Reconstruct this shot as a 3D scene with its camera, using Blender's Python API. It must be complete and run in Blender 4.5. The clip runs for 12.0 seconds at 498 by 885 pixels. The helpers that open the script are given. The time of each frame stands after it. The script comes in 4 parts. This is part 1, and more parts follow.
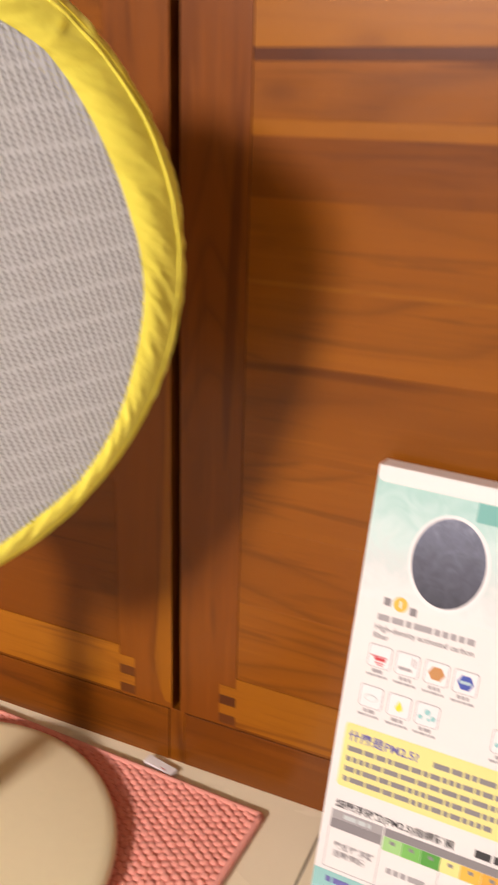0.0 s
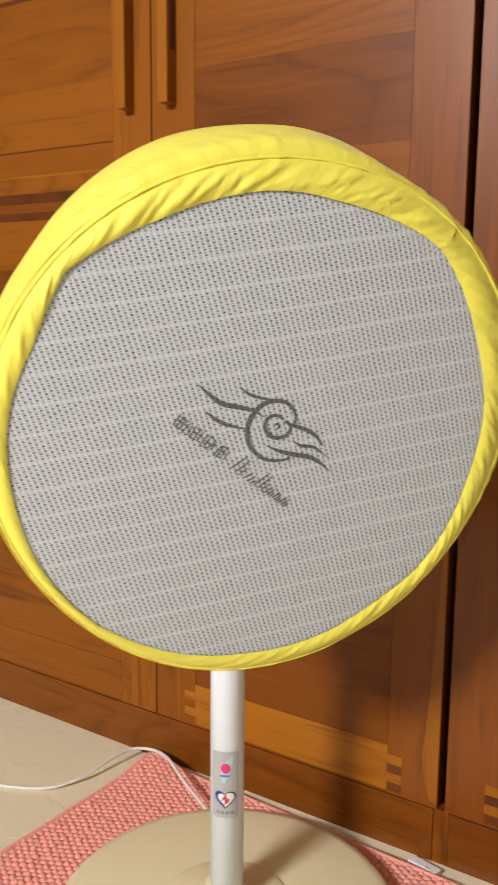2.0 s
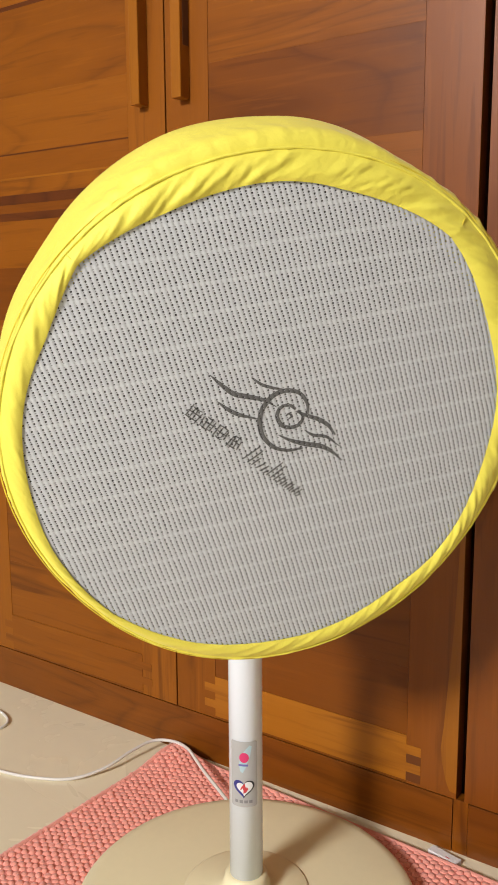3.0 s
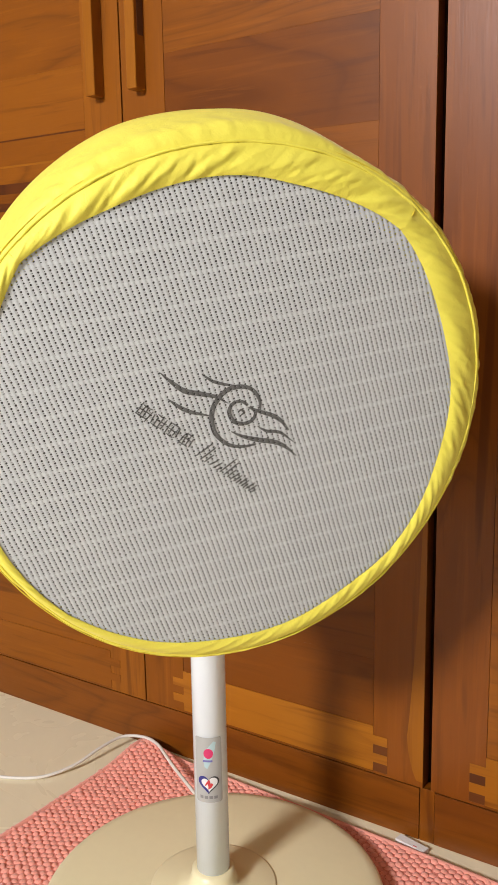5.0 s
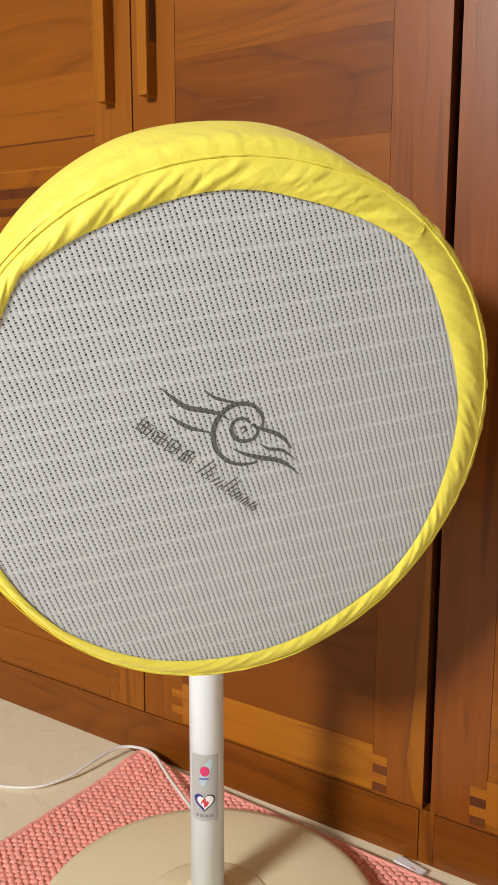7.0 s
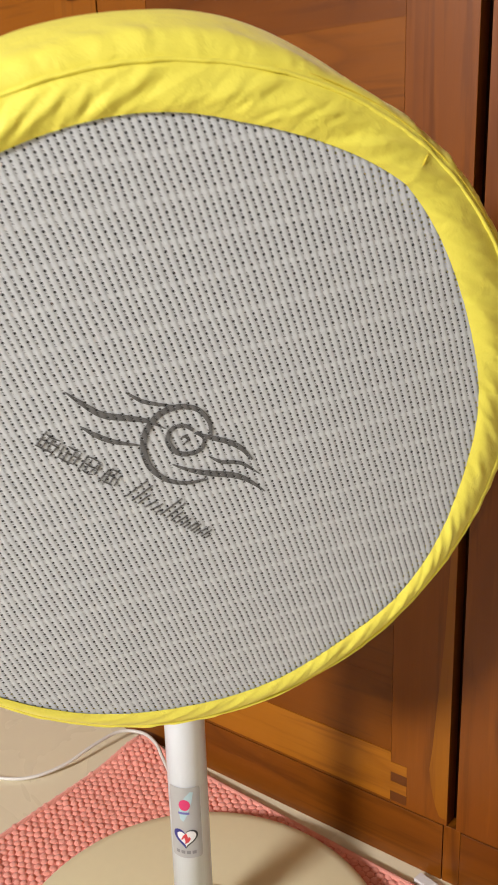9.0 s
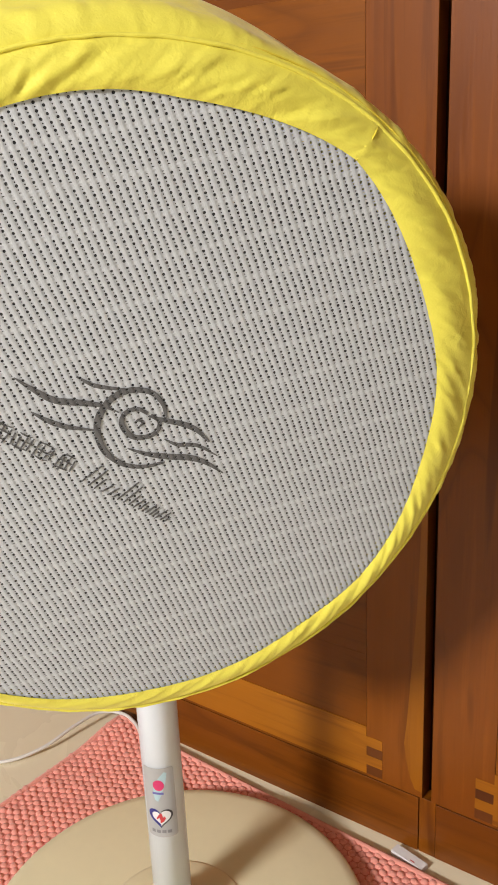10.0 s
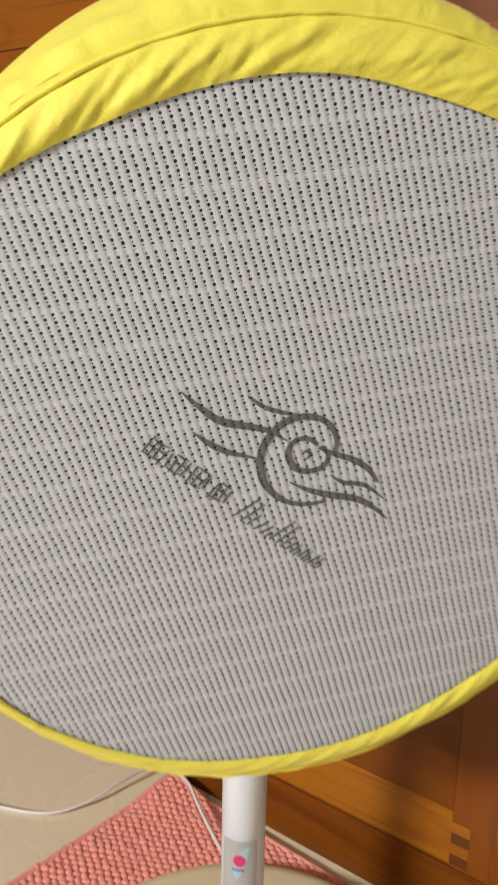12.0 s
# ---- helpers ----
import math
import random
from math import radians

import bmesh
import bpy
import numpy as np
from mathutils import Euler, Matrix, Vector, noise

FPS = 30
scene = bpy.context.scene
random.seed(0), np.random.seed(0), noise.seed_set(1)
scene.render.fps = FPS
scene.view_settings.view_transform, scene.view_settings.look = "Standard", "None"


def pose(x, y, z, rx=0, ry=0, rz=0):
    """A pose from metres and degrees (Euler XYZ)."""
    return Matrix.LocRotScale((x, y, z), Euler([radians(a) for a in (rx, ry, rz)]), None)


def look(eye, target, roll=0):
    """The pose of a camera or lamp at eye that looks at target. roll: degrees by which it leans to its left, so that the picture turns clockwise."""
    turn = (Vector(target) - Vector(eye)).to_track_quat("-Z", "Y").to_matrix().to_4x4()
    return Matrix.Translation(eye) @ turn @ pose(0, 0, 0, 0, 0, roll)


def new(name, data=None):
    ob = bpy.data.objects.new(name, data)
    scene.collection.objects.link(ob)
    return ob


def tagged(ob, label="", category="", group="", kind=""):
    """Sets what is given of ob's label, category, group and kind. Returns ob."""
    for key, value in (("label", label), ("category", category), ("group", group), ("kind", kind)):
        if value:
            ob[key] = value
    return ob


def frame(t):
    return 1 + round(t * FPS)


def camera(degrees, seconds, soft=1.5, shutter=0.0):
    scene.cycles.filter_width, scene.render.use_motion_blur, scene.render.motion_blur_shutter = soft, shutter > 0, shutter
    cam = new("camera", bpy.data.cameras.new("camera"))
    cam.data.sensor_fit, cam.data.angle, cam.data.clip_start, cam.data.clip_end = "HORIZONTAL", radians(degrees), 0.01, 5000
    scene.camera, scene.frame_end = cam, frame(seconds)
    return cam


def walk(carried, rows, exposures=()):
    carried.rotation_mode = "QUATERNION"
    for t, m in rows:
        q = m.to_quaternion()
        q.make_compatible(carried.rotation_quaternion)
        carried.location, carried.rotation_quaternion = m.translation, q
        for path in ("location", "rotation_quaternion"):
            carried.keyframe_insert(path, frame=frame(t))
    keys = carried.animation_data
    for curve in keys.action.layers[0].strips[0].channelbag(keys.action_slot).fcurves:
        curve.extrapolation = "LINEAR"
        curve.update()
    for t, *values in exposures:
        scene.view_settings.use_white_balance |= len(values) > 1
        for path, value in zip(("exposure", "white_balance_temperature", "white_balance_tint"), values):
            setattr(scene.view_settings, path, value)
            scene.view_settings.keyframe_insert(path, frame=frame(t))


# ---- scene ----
cam = camera(32.2, 12.0, shutter=0.7)
PATH = [
    (0, (-0.007, 0.14, 0.754), (-0.754, 1.855, 0.047), 1.7),
    (0.5, (-0.012, 0.073, 0.773), (-0.885, 1.772, 0.182), 1.9),
    (1, (-0.025, -0.002, 0.771), (-0.977, 1.685, 0.273), 1.7),
    (1.5, (-0.038, -0.076, 0.758), (-1.049, 1.603, 0.361), 0.5),
    (2, (-0.062, -0.118, 0.743), (-1.148, 1.53, 0.418), 0.5),
    (2.5, (-0.056, -0.125, 0.738), (-1.186, 1.496, 0.424), 0.2),
    (3, (-0.051, -0.119, 0.738), (-1.18, 1.499, 0.406), -0.3),
    (5, (-0.037, -0.101, 0.743), (-1.121, 1.541, 0.386), -1.0),
    (5.5, (-0.034, -0.104, 0.746), (-1.112, 1.544, 0.395), -0.9),
    (6, (-0.032, -0.11, 0.748), (-1.116, 1.538, 0.419), -0.9),
    (6.5, (-0.041, -0.097, 0.749), (-1.126, 1.55, 0.419), -0.4),
    (6.7, (-0.041, -0.093, 0.75), (-1.131, 1.55, 0.414), -0.0),
    (8.3, (-0.064, 0.024, 0.78), (-1.207, 1.597, 0.312), -1.4),
    (8.5, (-0.075, 0.056, 0.784), (-1.232, 1.612, 0.293), -1.2),
    (9, (-0.092, 0.114, 0.785), (-1.267, 1.633, 0.228), -1.7),
    (9.5, (-0.087, 0.131, 0.784), (-1.256, 1.638, 0.183), -2.7),
    (10, (-0.08, 0.13, 0.786), (-1.222, 1.654, 0.176), -2.6),
    (10.5, (-0.091, 0.117, 0.782), (-1.213, 1.655, 0.171), -0.7),
    (11, (-0.13, 0.087, 0.774), (-1.252, 1.626, 0.162), 1.3),
    (11.5, (-0.144, 0.08, 0.764), (-1.309, 1.62, 0.247), 2.0),
    (12, (-0.183, 0.121, 0.76), (-1.383, 1.644, 0.267), 1.4),
]
EXPOSURES = [(0.0, 0.0, 7150, 22), (0.5, 0.03, 6950, 18), (1.0, 0.10, 6650, 13), (1.5, -0.05, 6500, 10), (2.5, -0.12, 6500, 10), (5.5, -0.08, 6500, 10), (9.5, -0.10, 6500, 10), (11.0, -0.10, 6500, 10), (11.5, -0.30, 6500, 10), (12.0, -0.28, 6550, 11)]
walk(cam, [(t, look(eye, target, roll)) for t, eye, target, roll in PATH], EXPOSURES)

# ---- light ----
world = bpy.data.worlds.new("room_world")
world.use_nodes = True
world.node_tree.nodes["Background"].inputs[0].default_value = (1.0, 0.9, 0.78, 1)
world.node_tree.nodes["Background"].inputs[1].default_value = 0.03
scene.world = world


def area_lamp(name, place, target, size, watts, colour):
    data = bpy.data.lights.new(name, "AREA")
    data.shape, data.size, data.energy, data.color = "DISK", size, watts, colour
    ob = new(name, data)
    ob.matrix_world = look(place, target)
    return ob


area_lamp("ceiling_lamp", (-0.95, -3.3, 2.55), (-0.55, 0.7, 0.45), 0.90, 358.0, (0.995, 0.958, 0.970))

# ---- materials ----


def material(name):
    mat = bpy.data.materials.new(name)
    mat.use_nodes = True
    nodes, links = mat.node_tree.nodes, mat.node_tree.links
    return mat, nodes, links, nodes["Principled BSDF"]


def maths(nodes, links, op, a, b=None):
    node = nodes.new("ShaderNodeMath")
    node.operation = op
    for slot, value in ((0, a), (1, b)):
        if value is None:
            continue
        if isinstance(value, (int, float)):
            node.inputs[slot].default_value = value
        else:
            links.new(value, node.inputs[slot])
    return node.outputs[0]


def ramp(nodes, links, source, stops):
    node = nodes.new("ShaderNodeValToRGB")
    while len(node.color_ramp.elements) < len(stops):
        node.color_ramp.elements.new(0.5)
    for element, (at, colour) in zip(node.color_ramp.elements, stops):
        element.position, element.color = at, (*colour, 1)
    links.new(source, node.inputs[0])
    return node.outputs[0]


def noise_at(nodes, links, vector, scale, detail=4, rough=0.55, distortion=0.0):
    node = nodes.new("ShaderNodeTexNoise")
    node.inputs["Scale"].default_value, node.inputs["Detail"].default_value = scale, detail
    node.inputs["Roughness"].default_value, node.inputs["Distortion"].default_value = rough, distortion
    links.new(vector, node.inputs["Vector"])
    return node.outputs["Fac"]


def mixed(nodes, links, fac, a, b, mode="MIX"):
    node = nodes.new("ShaderNodeMix")
    node.data_type, node.blend_type = "RGBA", mode
    for slot, value in ((0, fac), (6, a), (7, b)):
        if isinstance(value, (int, float)):
            node.inputs[slot].default_value = value
        elif isinstance(value, tuple):
            node.inputs[slot].default_value = (*value, 1)
        else:
            links.new(value, node.inputs[slot])
    return node.outputs[2]


def bump(nodes, links, bsdf, height, strength, distance):
    node = nodes.new("ShaderNodeBump")
    node.inputs["Strength"].default_value, node.inputs["Distance"].default_value = strength, distance
    links.new(height, node.inputs["Height"])
    links.new(node.outputs[0], bsdf.inputs["Normal"])


def wood(name, along, tones):
    """Varnished teak with the grain along one axis; each board takes its own tone and figure."""
    mat, nodes, links, bsdf = material(name)
    coords, info = nodes.new("ShaderNodeTexCoord"), nodes.new("ShaderNodeObjectInfo")
    shift = nodes.new("ShaderNodeVectorMath")
    shift.operation = "MULTIPLY_ADD"
    links.new(info.outputs["Random"], shift.inputs[0])
    shift.inputs[1].default_value = (7.3, 3.1, 9.7)
    links.new(coords.outputs["Object"], shift.inputs[2])

    def stretched(by):
        node = nodes.new("ShaderNodeMapping")
        node.inputs["Scale"].default_value = [by if axis == along else 1.0 for axis in range(3)]
        links.new(shift.outputs[0], node.inputs["Vector"])
        return node.outputs[0]

    v, long = stretched(0.10), stretched(0.035)
    broad = noise_at(nodes, links, v, 15.0, 3, 0.5, 0.6)
    # growth rings cut at a slant: long arches that close up along the board
    figure = noise_at(nodes, links, stretched(0.17), 7.0, 1.5, 0.4, 0.5)
    rings = maths(nodes, links, "FRACT", maths(nodes, links, "MULTIPLY", figure, 11.0))
    rings = ramp(nodes, links, rings, [(0.0, (1, 1, 1)), (0.18, (0.35, 0.35, 0.35)), (0.72, (0, 0, 0)), (0.93, (0.45, 0.45, 0.45)), (1.0, (1, 1, 1))])
    figured = ramp(nodes, links, noise_at(nodes, links, stretched(0.35), 5.0, 2), [(0.44, (0.10, 0.10, 0.10)), (0.62, (1, 1, 1))])
    fine = noise_at(nodes, links, long, 420.0, 3, 0.6)
    streak = noise_at(nodes, links, stretched(0.05), 80.0, 4, 0.6, 0.4)
    patch = noise_at(nodes, links, coords.outputs["Object"], 4.5, 3, 0.6)
    low, mid, high, deep = tones
    c = ramp(nodes, links, info.outputs["Random"], [(0.0, low), (0.5, mid), (1.0, high)])
    c = mixed(nodes, links, maths(nodes, links, "MULTIPLY", ramp(nodes, links, broad, [(0.35, (0, 0, 0)), (0.65, (1, 1, 1))]), 0.7), c, mid)
    c = mixed(nodes, links, maths(nodes, links, "MULTIPLY", maths(nodes, links, "MULTIPLY", rings, figured), 0.50), c, deep)
    dark = ramp(nodes, links, streak, [(0.57, (0, 0, 0)), (0.68, (1, 1, 1))])
    c = mixed(nodes, links, maths(nodes, links, "MULTIPLY", dark, 0.42), c, deep)
    pale = ramp(nodes, links, streak, [(0.32, (1, 1, 1)), (0.43, (0, 0, 0))])
    c = mixed(nodes, links, maths(nodes, links, "MULTIPLY", pale, 0.55), c, high)
    blot = ramp(nodes, links, noise_at(nodes, links, stretched(0.07), 22.0, 3, 0.5, 0.9), [(0.63, (0, 0, 0)), (0.70, (1, 1, 1))])
    c = mixed(nodes, links, maths(nodes, links, "MULTIPLY", blot, 0.75), c, deep)
    c = mixed(nodes, links, maths(nodes, links, "MULTIPLY", fine, 0.22), c, deep)
    # small knots, few and far between
    cells = nodes.new("ShaderNodeTexVoronoi")
    cells.inputs["Scale"].default_value = 9.0
    bend = nodes.new("ShaderNodeMapping")
    bend.inputs["Scale"].default_value = [0.5 if axis == along else 1.0 for axis in range(3)]
    links.new(shift.outputs[0], bend.inputs["Vector"])
    links.new(bend.outputs[0], cells.inputs["Vector"])
    near = maths(nodes, links, "ADD", cells.outputs["Distance"], maths(nodes, links, "MULTIPLY", maths(nodes, links, "SUBTRACT", broad, 0.5), 0.30))
    knot = ramp(nodes, links, near, [(0.02, (1, 1, 1)), (0.08, (0.35, 0.35, 0.35)), (0.16, (0, 0, 0))])
    c = mixed(nodes, links, maths(nodes, links, "MULTIPLY", knot, 0.55), c, deep)
    c = mixed(nodes, links, maths(nodes, links, "MULTIPLY", patch, 0.22), c, high)
    links.new(c, bsdf.inputs["Base Color"])
    links.new(ramp(nodes, links, fine, [(0.2, (0.29, 0.29, 0.29)), (0.8, (0.41, 0.41, 0.41))]), bsdf.inputs["Roughness"])
    bsdf.inputs["Specular IOR Level"].default_value = 0.27
    bump(nodes, links, bsdf, fine, 0.15, 0.0005)
    return mat


def plain(name, colour, rough, spec=0.5, spots=0.06, scale=30.0, grain=0.0):
    """A painted or moulded surface with faint unevenness at two scales."""
    mat, nodes, links, bsdf = material(name)
    coords = nodes.new("ShaderNodeTexCoord").outputs["Object"]
    a, b = noise_at(nodes, links, coords, scale), noise_at(nodes, links, coords, scale * 14, 3)
    low = tuple(max(0.0, v * (1 - 3 * spots)) for v in colour)
    c = mixed(nodes, links, maths(nodes, links, "MULTIPLY", a, b), colour, low)
    links.new(c, bsdf.inputs["Base Color"])
    bsdf.inputs["Roughness"].default_value, bsdf.inputs["Specular IOR Level"].default_value = rough, spec
    if grain:
        bump(nodes, links, bsdf, b, 0.3, grain)
    return mat


def tile_material():
    mat, nodes, links, bsdf = material("polished_tile")
    coords = nodes.new("ShaderNodeTexCoord").outputs["Object"]
    info = nodes.new("ShaderNodeObjectInfo").outputs["Random"]
    a, b = noise_at(nodes, links, coords, 4.0, 4, 0.6, 0.8), noise_at(nodes, links, coords, 60.0, 4)
    c = mixed(nodes, links, a, (0.90, 0.825, 0.60), (0.85, 0.77, 0.54))
    c = mixed(nodes, links, maths(nodes, links, "MULTIPLY", b, 0.25), c, (0.80, 0.71, 0.50))
    c = mixed(nodes, links, maths(nodes, links, "MULTIPLY", info, 0.15), c, (0.80, 0.71, 0.53))
    links.new(c, bsdf.inputs["Base Color"])
    links.new(ramp(nodes, links, a, [(0.3, (0.22, 0.22, 0.22)), (0.8, (0.34, 0.34, 0.34))]), bsdf.inputs["Roughness"])
    return mat


def cloth_material():
    """Thin yellow polyester with a fine weave."""
    mat, nodes, links, bsdf = material("yellow_polyester")
    coords = nodes.new("ShaderNodeTexCoord").outputs["Object"]
    a, b = noise_at(nodes, links, coords, 18.0, 4), noise_at(nodes, links, coords, 900.0, 2)
    c = mixed(nodes, links, a, (0.95, 0.875, 0.125), (0.91, 0.82, 0.095))
    links.new(mixed(nodes, links, maths(nodes, links, "MULTIPLY", b, 0.25), c, (0.80, 0.69, 0.05)), bsdf.inputs["Base Color"])
    bsdf.inputs["Roughness"].default_value = 0.62
    bsdf.inputs["Sheen Weight"].default_value = 0.15
    bump(nodes, links, bsdf, maths(nodes, links, "ADD", maths(nodes, links, "MULTIPLY", noise_at(nodes, links, coords, 70.0, 3, 0.5, 0.8), 1.0), maths(nodes, links, "MULTIPLY", b, 0.12)), 0.5, 0.002)
    return mat


def net_material(name, bright, dim, closed, rim_tone):
    """Knitted polyester net: staggered open holes, closed bands across it."""
    mat, nodes, links, bsdf = material(name)
    coords = nodes.new("ShaderNodeTexCoord")
    turn = nodes.new("ShaderNodeMapping")
    turn.inputs["Rotation"].default_value = (0, 0, radians(-8.5))
    links.new(coords.outputs["Object"], turn.inputs["Vector"])
    wob = nodes.new("ShaderNodeVectorMath")
    wob.operation = "MULTIPLY_ADD"
    soft = nodes.new("ShaderNodeTexNoise")
    soft.inputs["Scale"].default_value = 25.0
    links.new(turn.outputs[0], soft.inputs["Vector"])
    links.new(soft.outputs["Color"], wob.inputs[0])
    wob.inputs[1].default_value = (0.0022, 0.0016, 0)
    links.new(turn.outputs[0], wob.inputs[2])
    split = nodes.new("ShaderNodeSeparateXYZ")
    links.new(wob.outputs[0], split.inputs[0])

    def m(op, a, b=None):
        return maths(nodes, links, op, a, b)

    # columns of holes, large and small by turns, each column half a step off its neighbour
    px, py = 0.0041, 0.00195
    u = m("ADD", m("DIVIDE", split.outputs[0], px), m("MULTIPLY", split.outputs[1], 0.10 / py))
    column = m("FLOOR", u)
    fu = m("SUBTRACT", m("SUBTRACT", u, column), 0.5)
    v = m("ADD", m("DIVIDE", split.outputs[1], py), m("MULTIPLY", m("FRACT", m("MULTIPLY", column, 0.5)), 2.0))
    row = m("FLOOR", v)
    fv = m("SUBTRACT", m("SUBTRACT", v, row), 0.5)
    slant = m("SUBTRACT", fu, m("MULTIPLY", fv, 0.10))
    d = m("SQRT", m("ADD", m("POWER", m("MULTIPLY", slant, px / 0.00078), 2.0), m("POWER", m("MULTIPLY", fv, py / 0.00084), 2.0)))
    band = m("ABSOLUTE", m("SUBTRACT", m("FRACT", m("DIVIDE", split.outputs[1], 0.0220)), 0.5))
    open_here = m("LESS_THAN", band, 0.445)
    size = m("ADD", m("MULTIPLY", noise_at(nodes, links, coords.outputs["Object"], 300.0, 2), 0.9), 0.46)
    odd = m("MULTIPLY", m("FRACT", m("MULTIPLY", row, 0.5)), 2.0)
    size = m("MULTIPLY", size, m("SUBTRACT", 1.0, m("MULTIPLY", odd, 0.52)))
    hole = m("MULTIPLY", m("LESS_THAN", d, size), open_here)
    a = noise_at(nodes, links, coords.outputs["Object"], 500.0, 2)
    c = mixed(nodes, links, a, bright, dim)
    c = mixed(nodes, links, m("MULTIPLY", open_here, 0.14), c, closed)
    rim = m("LESS_THAN", d, 1.5)
    c = mixed(nodes, links, m("MULTIPLY", rim, 0.25), c, rim_tone)
    links.new(c, bsdf.inputs["Base Color"])
    bsdf.inputs["Roughness"].default_value = 0.8
    links.new(m("SUBTRACT", 1.0, m("MULTIPLY", hole, 0.92)), bsdf.inputs["Alpha"])
    bump(nodes, links, bsdf, m("MINIMUM", d, 2.0), 0.35, 0.0006)
    return mat


def yarn_material():
    mat, nodes, links, bsdf = material("pink_chenille_yarn")
    coords = nodes.new("ShaderNodeTexCoord").outputs["Object"]
    isle = nodes.new("ShaderNodeNewGeometry").outputs["Random Per Island"]
    a, b = noise_at(nodes, links, coords, 7.0, 3), noise_at(nodes, links, coords, 700.0, 3)
    c = mixed(nodes, links, a, (0.96, 0.43, 0.335), (0.93, 0.385, 0.285))
    c = mixed(nodes, links, maths(nodes, links, "MULTIPLY", isle, 0.4), c, (0.92, 0.40, 0.31))
    c = mixed(nodes, links, maths(nodes, links, "MULTIPLY", b, 0.4), c, (0.84, 0.28, 0.23))
    links.new(c, bsdf.inputs["Base Color"])
    bsdf.inputs["Roughness"].default_value = 0.95
    bsdf.inputs["Sheen Weight"].default_value = 0.3
    bump(nodes, links, bsdf, b, 0.6, 0.001)
    return mat


HONEY = ((0.36, 0.124, 0.0080), (0.41, 0.145, 0.0100), (0.46, 0.170, 0.0130), (0.17, 0.046, 0.004))
LIGHT = ((0.285, 0.094, 0.0050), (0.325, 0.110, 0.0065), (0.375, 0.132, 0.0090), (0.15, 0.041, 0.004))
MIDDLE = ((0.215, 0.061, 0.0030), (0.257, 0.076, 0.0040), (0.310, 0.098, 0.0060), (0.085, 0.020, 0.002))
ROSY = ((0.185, 0.049, 0.0040), (0.220, 0.060, 0.0052), (0.265, 0.078, 0.0075), (0.085, 0.021, 0.003))
DEEP = ((0.165, 0.044, 0.0028), (0.195, 0.054, 0.0036), (0.235, 0.069, 0.0050), (0.065, 0.016, 0.002))
VEIN = ((0.090, 0.022, 0.0045), (0.105, 0.027, 0.005), (0.135, 0.036, 0.006), (0.04, 0.010, 0.003))
WOOD_X, WOOD_Z = wood("teak_grain_across", 0, MIDDLE), wood("teak_grain_upright", 2, MIDDLE)
VEIN_X = wood("dark_heartwood_grain_across", 0, VEIN)
# teak darkened to paint the shade in the joint slots
SLOT_X = wood("slot_shade_teak", 0, ((0.115, 0.034, 0.007), (0.135, 0.04, 0.008), (0.16, 0.048, 0.010), (0.07, 0.02, 0.006)))
ROSY_Z = wood("rosy_teak_grain_upright", 2, ROSY)
LIGHT_X, DEEP_X, LIGHT_Z = wood("light_teak_grain_across", 0, LIGHT), wood("deep_teak_grain_across", 0, DEEP), wood("light_teak_grain_upright", 2, LIGHT)
HONEY_X = wood("honey_teak_grain_across", 0, HONEY)
# teak darkened so that gaps, seams and grooves look unlit
SHADE_WOOD = plain("teak_darkened_for_shade", (0.10, 0.034, 0.010), 0.6)
TILE = tile_material()
GROUT = plain("grey_grout", (0.17, 0.15, 0.12), 0.9)
# greys for the unseen room shell, set low to hold back bounced light
WALL_PAINT = plain("bounce_limiting_wall_grey", (0.13, 0.124, 0.118), 0.8, grain=0.001)
CEILING_PAINT = plain("bounce_limiting_ceiling_grey", (0.50, 0.49, 0.48), 0.9)
CLOTH = cloth_material()
THREAD = plain("golden_thread", (0.88, 0.72, 0.06), 0.7)
NET = net_material("grey_knitted_net", (0.70, 0.735, 0.765), (0.58, 0.612, 0.636), (0.46, 0.485, 0.502), (0.41, 0.41, 0.42))
FILTER = plain("black_carbon_filter", (0.035, 0.035, 0.037), 0.95)
INK = net_material("grey_print_on_net", (0.165, 0.165, 0.165), (0.125, 0.125, 0.125), (0.115, 0.115, 0.115), (0.075, 0.075, 0.075))
YARN = yarn_material()
RUG_BACK = plain("pink_rug_backing", (0.80, 0.28, 0.22), 0.95)
WHITE_ENAMEL = plain("white_enamel", (0.85, 0.915, 0.995), 0.25, spots=0.02)
CREAM_PLASTIC = plain("cream_plastic", (0.90, 0.82, 0.53), 0.36, spots=0.03, scale=6.0)
WHITE_CABLE = plain("white_cable_sheath", (0.82, 0.79, 0.72), 0.45)
SILVER_LABEL = plain("silver_label", (0.44, 0.44, 0.43), 0.45, spots=0.02)
PAPER = plain("white_coated_card", (0.82, 0.81, 0.79), 0.4, spots=0.02)


def ink(name, colour):
    return plain("print_" + name, colour, 0.5, spots=0.03)


